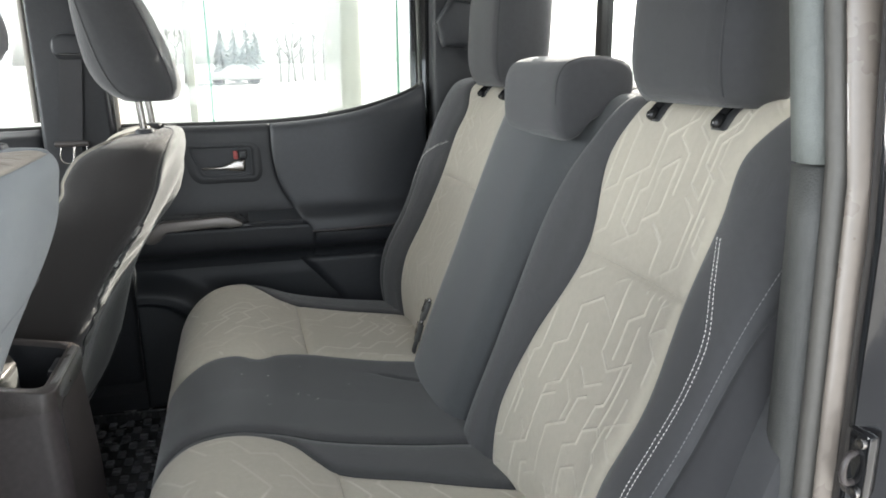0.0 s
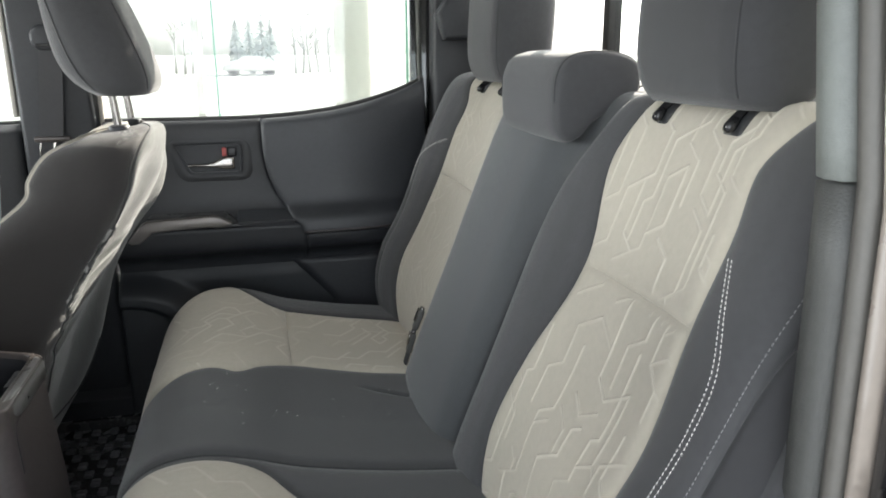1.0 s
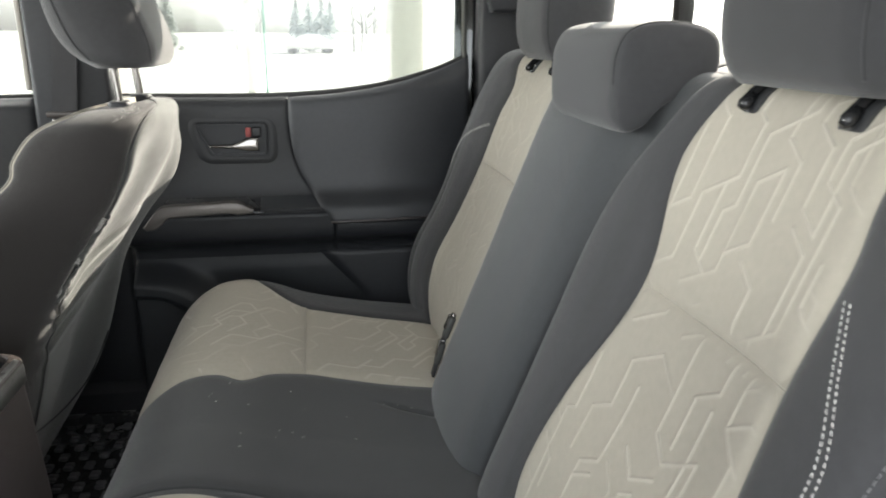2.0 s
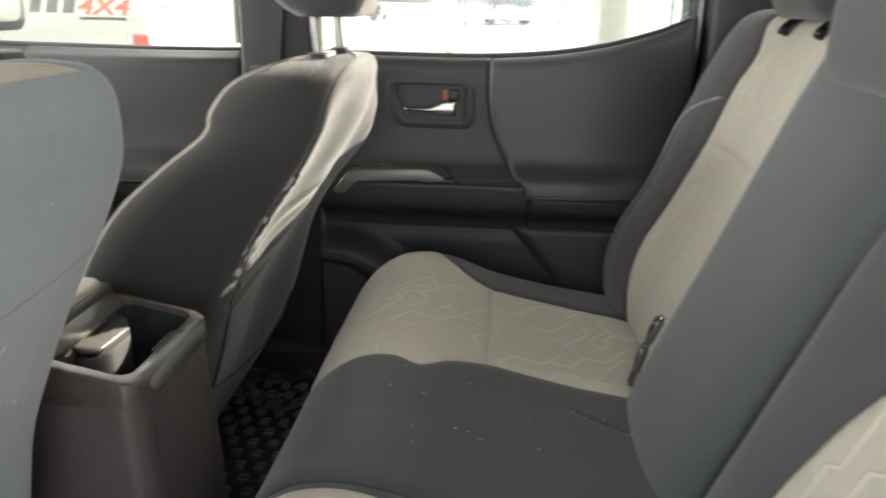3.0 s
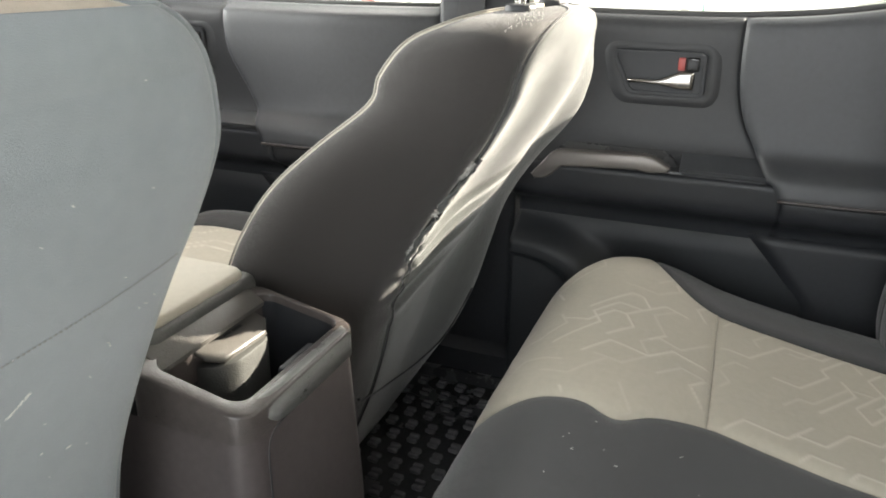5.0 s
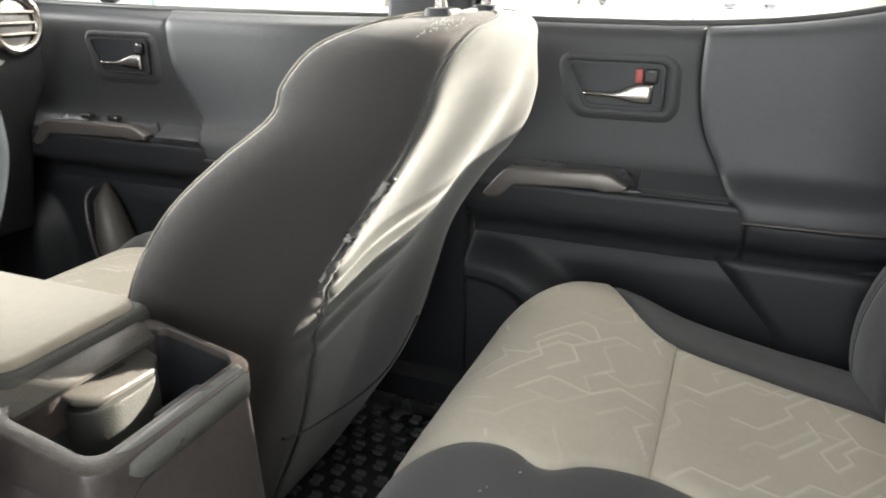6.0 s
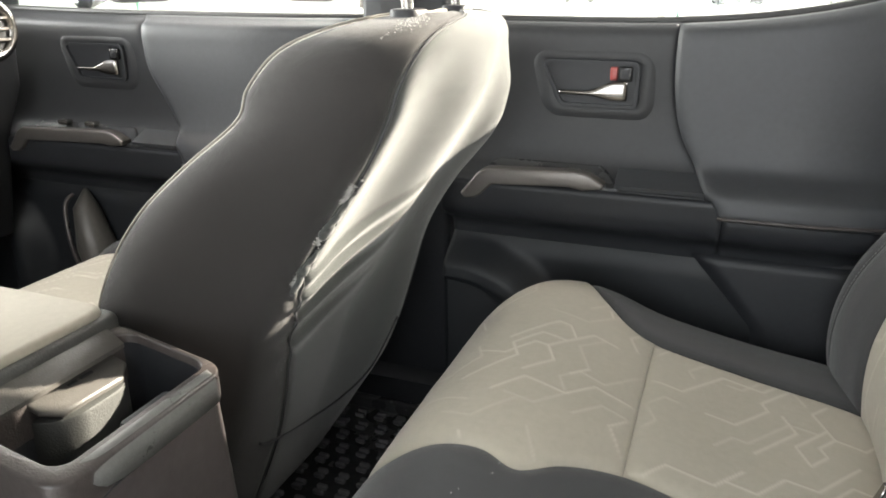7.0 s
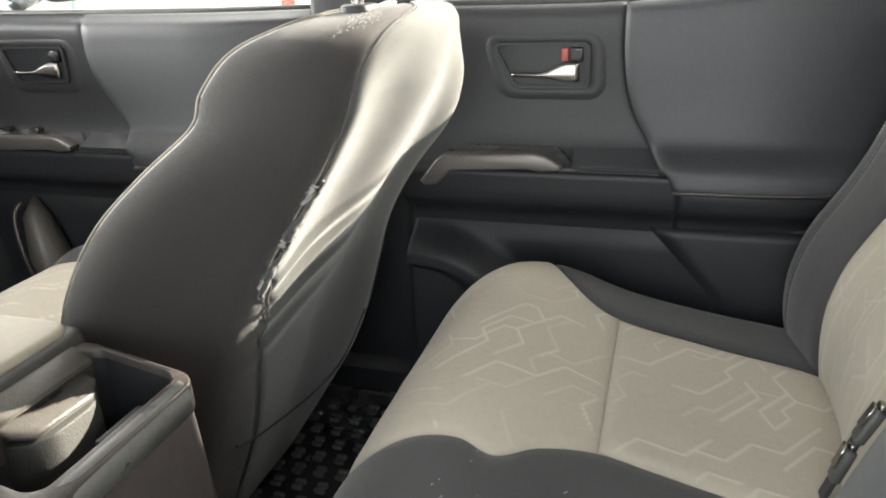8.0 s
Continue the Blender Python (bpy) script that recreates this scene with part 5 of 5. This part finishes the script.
part("mat_rim", frame_bm(shift(rounded(0.26, 0.285, 0.03), -0.61, 0.405), shift(rounded(0.245, 0.27, 0.025), -0.61, 0.405), 0.706, 0.735, 0.004), M["mat"], fm)
bar = box_bm((-0.0095, -0.0045, 0.0), (0.0095, 0.0045, 0.009), 0.002, 1)
tread = part("tread", bar, M["tread"], fm)
tread.location = (-0.84, 0.15, 0.7115)
count = 0
for i in range(11):
    for j in range(14):
        for k in (-0.0068, 0.0068):
            x, y = -0.835 + 0.040 * i + (0.020 if j % 2 else 0), 0.155 + 0.038 * j + k
            if count >= 300 or x > -0.44:
                continue
            count += 1
            c = tread.copy()
            scene.collection.objects.link(c)
            c.location = (x, y, 0.7115)
structure(part("sill_step", prism_bm([(0.69, 0.70), (0.69, 0.78), (0.72, 0.80), (0.76, 0.80), (0.76, 0.70)], "x", -1.7, 0.10, 0.006), M["plastic"]), "black plastic door sill step", "sill")

# ---- lint on the middle cushion ----
rnd = random.Random(5)
verts, faces = [], []
for _ in range(26):
    u, v = rnd.uniform(-0.06, 0.13), rnd.uniform(0.12, 0.5)
    if rnd.random() < 0.25:
        u = rnd.uniform(0.0, 0.12)
    a = rnd.uniform(0, math.pi)
    length = rnd.uniform(0.0005, 0.0028)
    p = Vector(cushion_surface(u, v)) + Vector((0, 0, 0.0006))
    d, w = Vector((math.cos(a), math.sin(a), 0)) * length, Vector((-math.sin(a), math.cos(a), 0)) * 0.0003
    b = len(verts)
    verts += [p - d - w, p + d - w * 0.5, p + d * 0.7 + w, p - d * 0.8 + w, p + Vector((0, 0, 0.0008))]
    faces += [(b, b + 1, b + 4), (b + 1, b + 2, b + 4), (b + 2, b + 3, b + 4), (b + 3, b, b + 4)]
# lint on the driver seat's back
for _ in range(16):
    p = Vector(surf_d(seam_d * rnd.uniform(-0.3, 0.9), rnd.uniform(0.30, 0.75))) + Vector((0.0008, 0, 0))
    a, n = rnd.uniform(0, math.pi), rnd.uniform(0.0004, 0.0018)
    d, w = Vector((0, math.cos(a), math.sin(a))) * n, Vector((0, -math.sin(a), math.cos(a))) * 0.00025
    b = len(verts)
    verts += [p - d - w, p + d - w * 0.5, p + d * 0.7 + w, p - d * 0.8 + w, p + Vector((0.0006, 0, 0))]
    faces += [(b, b + 1, b + 4), (b + 1, b + 2, b + 4), (b + 2, b + 3, b + 4), (b + 3, b, b + 4)]
# pale scuff and two threads beside the driver seat's slant stitching
for u0, v0, u1, v1, n, wide in ((0.046, 0.427, 0.036, 0.410, 60, 0.0010), (0.0325, 0.409, 0.0295, 0.395, 34, 0.0008), (0.060, 0.341, 0.0602, 0.340, 5, 0.0003), (0.078, 0.326, 0.082, 0.325, 10, 0.0001)):
    for i in range(n):
        f = i / n
        p = Vector(surf_d(u0 + (u1 - u0) * f + rnd.uniform(-wide, wide), v0 + (v1 - v0) * f + rnd.uniform(-wide, wide))) + Vector((0.0007, 0, 0))
        a, k = rnd.uniform(0.6, 1.3), rnd.uniform(0.0004, 0.0012)
        d, w = Vector((0, math.cos(a), math.sin(a))) * k, Vector((0, -math.sin(a), math.cos(a))) * 0.00016
        b = len(verts)
        verts += [p - d - w, p + d - w * 0.5, p + d * 0.7 + w, p - d * 0.8 + w, p + Vector((0.0004, 0, 0))]
        faces += [(b, b + 1, b + 4), (b + 1, b + 2, b + 4), (b + 2, b + 3, b + 4), (b + 3, b, b + 4)]
# loose fibres on the passenger seat's side
for u0, v0, turn in ((-0.235, 0.82, 0.4), (-0.240, 0.815, 2.4)):
    for i in range(7):
        p0, p1 = [Vector(surf_p(u0 + 0.004 * math.cos(turn + 0.35 * k) * k / 3, v0 + 0.003 * math.sin(turn + 0.35 * k) * k / 3)) for k in (i, i + 1)]
        o = Vector((0.3, -0.95, 0.1)) * 0.0012
        w = (p1 - p0).cross(o).normalized() * 0.00016
        b = len(verts)
        verts += [p0 + o - w, p0 + o + w, p1 + o + w, p1 + o - w, (p0 + p1) / 2 + o * 1.5]
        faces += [(b, b + 1, b + 4), (b + 1, b + 2, b + 4), (b + 2, b + 3, b + 4), (b + 3, b, b + 4)]
# pilling on the worn shoulder of the passenger seat
for _ in range(140):
    u, v = rnd.gauss(-0.215, 0.022), rnd.gauss(0.885, 0.025)
    if v > 0.95:
        continue
    p = Vector(surf_p(u, v)) + Vector((0.4, -0.8, 0.4)) * 0.0007
    n = rnd.uniform(0.0003, 0.0008)
    d, w = Vector((0.6, 0.2, -0.7)) * n, Vector((0.2, 0.5, 0.6)) * n * 0.7
    b = len(verts)
    verts += [p - d - w, p + d - w, p + d + w, p - d + w, p + Vector((0.4, -0.8, 0.4)) * n]
    faces += [(b, b + 1, b + 4), (b + 1, b + 2, b + 4), (b + 2, b + 3, b + 4), (b + 3, b, b + 4)]
tagged(link("lint", verts, faces, M["lint"], None), "pale lint flecks and fibres on the seat fabric", "lint", kind="stuff")

# ---- outside ----
structure(part("ground", box_bm((-900, -900, -0.4), (900, 900, 0.0), 0), M["snow"]), "snow covered car park", "ground")
glazing = thing("glass_wall", "frameless showroom glass panes beside the truck", "window", kind="structure")
for a, b in ((-8.0, -4.23), (-4.21, -0.47), (-0.45, 0.79), (0.81, 4.5)):
    pane = part("pane", box_bm((a, 4.0, 0.02), (b, 4.012, 3.4), 0), M["glass"], glazing)
    pane.visible_shadow = False
for x in (-4.22, -0.46, 0.80):
    part("pane_edge", box_bm((x - 0.008, 3.995, 0.02), (x + 0.008, 4.017, 3.4), 0.002), M["glass_edge"], glazing)
structure(part("column", prism_bm([(0.56 + 0.15 * math.cos(2 * math.pi * k / 40), 5.0 + 0.15 * math.sin(2 * math.pi * k / 40)) for k in range(40)], "z", 0.0, 4.2, 0.01), M["concrete"]), "round pale concrete column", "column")
structure(part("post", box_bm((-0.66, 4.95, 0.0), (-0.60, 5.05, 4.2), 0.01), M["concrete"]), "slim pale post beyond the glass", "column")


def conifer(x, y, h, seed):
    t = thing("conifer", "pale conifer tree at the far edge of the lot", "tree", "far trees")
    tube("trunk", [(x, y, 0), (x, y, h * 0.5), (x, y, h)], [0.16, 0.09, 0.02], M["bark"], t, sides=8)
    r = random.Random(seed)
    vs, fs = [], []
    for k in range(900):
        f = r.random() ** 0.7
        z = h * (0.08 + 0.92 * f)
        rad = h * 0.20 * (1 - f) * (0.5 + 0.5 * r.random()) + 0.1
        a = r.uniform(0, 2 * math.pi)
        c = Vector((x + rad * math.cos(a), y + rad * math.sin(a), z - rad * 0.3))
        s = 0.30 * (1.2 - f) * r.uniform(0.5, 1.2)
        d1 = Vector((math.cos(a), math.sin(a), -0.45)) * s
        d2 = Vector((-math.sin(a), math.cos(a), r.uniform(-0.3, 0.3))) * s * 0.5
        b = len(vs)
        vs += [c - d1 * 0.6, c + d2, c + d1, c - d2]
        fs.append((b, b + 1, b + 2, b + 3))
    link("crown", vs, fs, M["leaf"], t, smooth=False)


def bare_tree(x, y, h, seed):
    t = thing("bare_tree", "leafless winter tree at the far edge of the lot", "tree", "far trees")
    r = random.Random(seed)
    tube("trunk", [(x, y, 0), (x + r.uniform(-0.2, 0.2), y, h * 0.5), (x + r.uniform(-0.3, 0.3), y, h)], [0.14, 0.09, 0.03], M["bark"], t, sides=7)
    for k in range(10):
        z = h * r.uniform(0.35, 0.9)
        a = r.uniform(0, 2 * math.pi)
        l = h * 0.25 * r.uniform(0.5, 1)
        tube("limb", [(x, y, z), (x + l * 0.5 * math.cos(a), y + l * 0.5 * math.sin(a), z + l * 0.5), (x + l * 0.8 * math.cos(a), y + l * 0.8 * math.sin(a), z + l)], [0.06, 0.04, 0.012], M["bark"], t, sides=5)


rnd = random.Random(8)
for x, h in ((-1.3, 4.3), (-0.3, 4.6), (0.7, 4.8), (1.4, 4.4), (-11, 5.0), (-13, 5.5)):
    conifer(x, 62 + rnd.uniform(-2, 2), h, int(x * 10) + 400)
for x in (-6.5, -5.6, -4.9, -4.2, 3.3, 3.9, 4.6, 5.3, 6.2, 6.9):
    bare_tree(x, 64 + rnd.uniform(-2, 3), rnd.uniform(4.0, 5.5), int(x * 10) + 900)
house = thing("far_building", "low flat roofed building beyond the lot", "building")
part("wall", box_bm((24, 12, 0), (32, 30, 3.2), 0.05), M["far_wall"], house)
part("roof", box_bm((23.6, 11.6, 3.2), (32.4, 30.4, 3.5), 0.05), M["concrete"], house)


def sedan(x, y, turn, mat, label):
    c = thing("parked_car", label, "car", "parked cars")
    m = pose(x, y, 0, 0, 0, turn)
    prof = [(-2.1, 0.35), (-2.15, 0.7), (-1.9, 0.85), (-1.2, 0.95), (-0.6, 1.38), (0.6, 1.42), (1.3, 1.0), (2.0, 0.92), (2.15, 0.6), (2.1, 0.35)]
    bm = prism_bm(prof, "y", -0.85, 0.85, 0.08, 3)
    bm.transform(m)
    part("body", bm, mat, c)
    for sx in (-1.35, 1.35):
        for sy in (-0.84, 0.72):
            bm = prism_bm([(sx + 0.32 * math.cos(2 * math.pi * k / 20), 0.32 + 0.32 * math.sin(2 * math.pi * k / 20)) for k in range(20)], "y", sy, sy + 0.14, 0.02)
            bm.transform(m)
            part("wheel", bm, M["tyre"], c)
    for s in (-0.86, 0.855):
        bm = prism_bm([(-0.95, 0.98), (-0.55, 1.32), (0.55, 1.36), (1.05, 1.02)], "y", s, s + 0.006, 0.0)
        bm.transform(m)
        part("side_window", bm, M["far_wall"], c)
    return c


sedan(-0.3, 58, 8, M["car_white"], "pale car parked beyond the glass")

# pickup parked alongside
pk = thing("parked_pickup", "white pickup truck parked alongside with bedside decal", "car", "parked cars")
part("bed_side", prism_bm([(-5.1, 0.55), (-5.1, 1.66), (-3.20, 1.66), (-3.02, 1.46), (-3.03, 1.34), (-3.05, 0.6), (-3.4, 0.55)], "y", 5.05, 5.25, 0.03, 3), M["car_white"], pk)
part("far_bed_side", prism_bm([(-5.1, 0.55), (-5.1, 1.46), (-3.10, 1.46), (-3.03, 1.34), (-3.05, 0.6)], "y", 6.7, 6.85, 0.03, 3), M["car_white"], pk)
part("tailgate", box_bm((-3.12, 5.2, 0.62), (-3.04, 6.72, 1.44), 0.03, 3), M["car_white"], pk)
part("tailgate_lip", prism_bm([(-3.20, 1.30), (-2.92, 1.385), (-2.92, 1.395), (-3.20, 1.345)], "y", 5.03, 5.20, 0.004), M["far_wall"], pk, "pale tailgate lip")
part("bed_floor", box_bm((-5.1, 5.2, 0.60), (-3.10, 6.72, 0.70), 0.02), M["plastic"], pk)
part("cab", prism_bm([(-8.6, 0.5), (-8.6, 1.1), (-7.6, 1.2), (-6.9, 1.95), (-5.4, 1.98), (-5.15, 1.6), (-5.15, 0.5)], "y", 5.05, 6.85, 0.10, 3), M["car_white"], pk)
part("tail_lamp", box_bm((-3.16, 5.035, 1.02), (-3.03, 5.12, 1.25), 0.015, 3), M["tail_red"], pk, "red tail lamp")
part("lamp_lens", box_bm((-3.22, 5.04, 1.02), (-3.162, 5.12, 1.27), 0.01, 2), M["far_wall"], pk, "clear reversing lamp lens")
# bedside decal: three slanted dark shapes, orange figures, a thin bar of small writing
for x0 in (-4.00, -3.86, -3.72):
    bm = prism_bm([(x0, 1.400), (x0 + 0.09, 1.400), (x0 + 0.125, 1.515), (x0 + 0.035, 1.515)], "y", 5.044, 5.049, 0.0)
    part("decal_shape", bm, M["decal"], pk)
figures = bpy.data.curves.new("decal_figures", "FONT")
figures.body, figures.size, figures.extrude, figures.shear, figures.offset = "4X4", 0.175, 0.002, 0.25, 0.004
text = new("decal_figures", figures)
text.matrix_world = Matrix.Translation((-3.60, 5.046, 1.395)) @ Matrix.Rotation(math.pi / 2, 4, "X") @ Matrix.Diagonal((1.42, 1.0, 1.0, 1.0))
me = bpy.data.meshes.new_from_object(text)
me.materials.append(M["orange"])
m = text.matrix_world.copy()
bpy.data.objects.remove(text)
text = new("decal_figures", me)
text.matrix_world = m
text.parent = pk
text["label"] = "orange slanted figures"
part("decal_bar", box_bm((-3.58, 5.044, 1.352), (-3.20, 5.049, 1.374), 0.0), M["decal"], pk)
for sx in (-3.75, -7.5):
    part("wheel", prism_bm([(sx + 0.38 * math.cos(2 * math.pi * k / 24), 0.38 + 0.38 * math.sin(2 * math.pi * k / 24)) for k in range(24)], "y", 5.02, 5.26, 0.03), M["tyre"], pk)

# passenger side mirror of the truck
mirror = thing("side_mirror", "black passenger side mirror outside the front door", "mirror")
rings = []
for i in range(9):
    t = i / 8
    k = 1 - 0.35 * t * t
    rings.append([(-1.43 - 0.06 * t, 0.98 + a * k, 1.53 + b * k) for a, b in rounded(0.11, 0.075, 0.04, 6)])
loft("mirror_case", rings, M["plastic"], mirror)
part("mirror_glass", prism_bm([(0.98 + a, 1.53 + b) for a, b in rounded(0.088, 0.054, 0.030, 6)], "x", -1.4295, -1.4265, 0.002), M["chrome"], mirror, "silvered mirror glass")
tube("mirror_arm", [(-1.45, 0.82, 1.46), (-1.46, 0.90, 1.48)], 0.02, M["paint"], mirror)
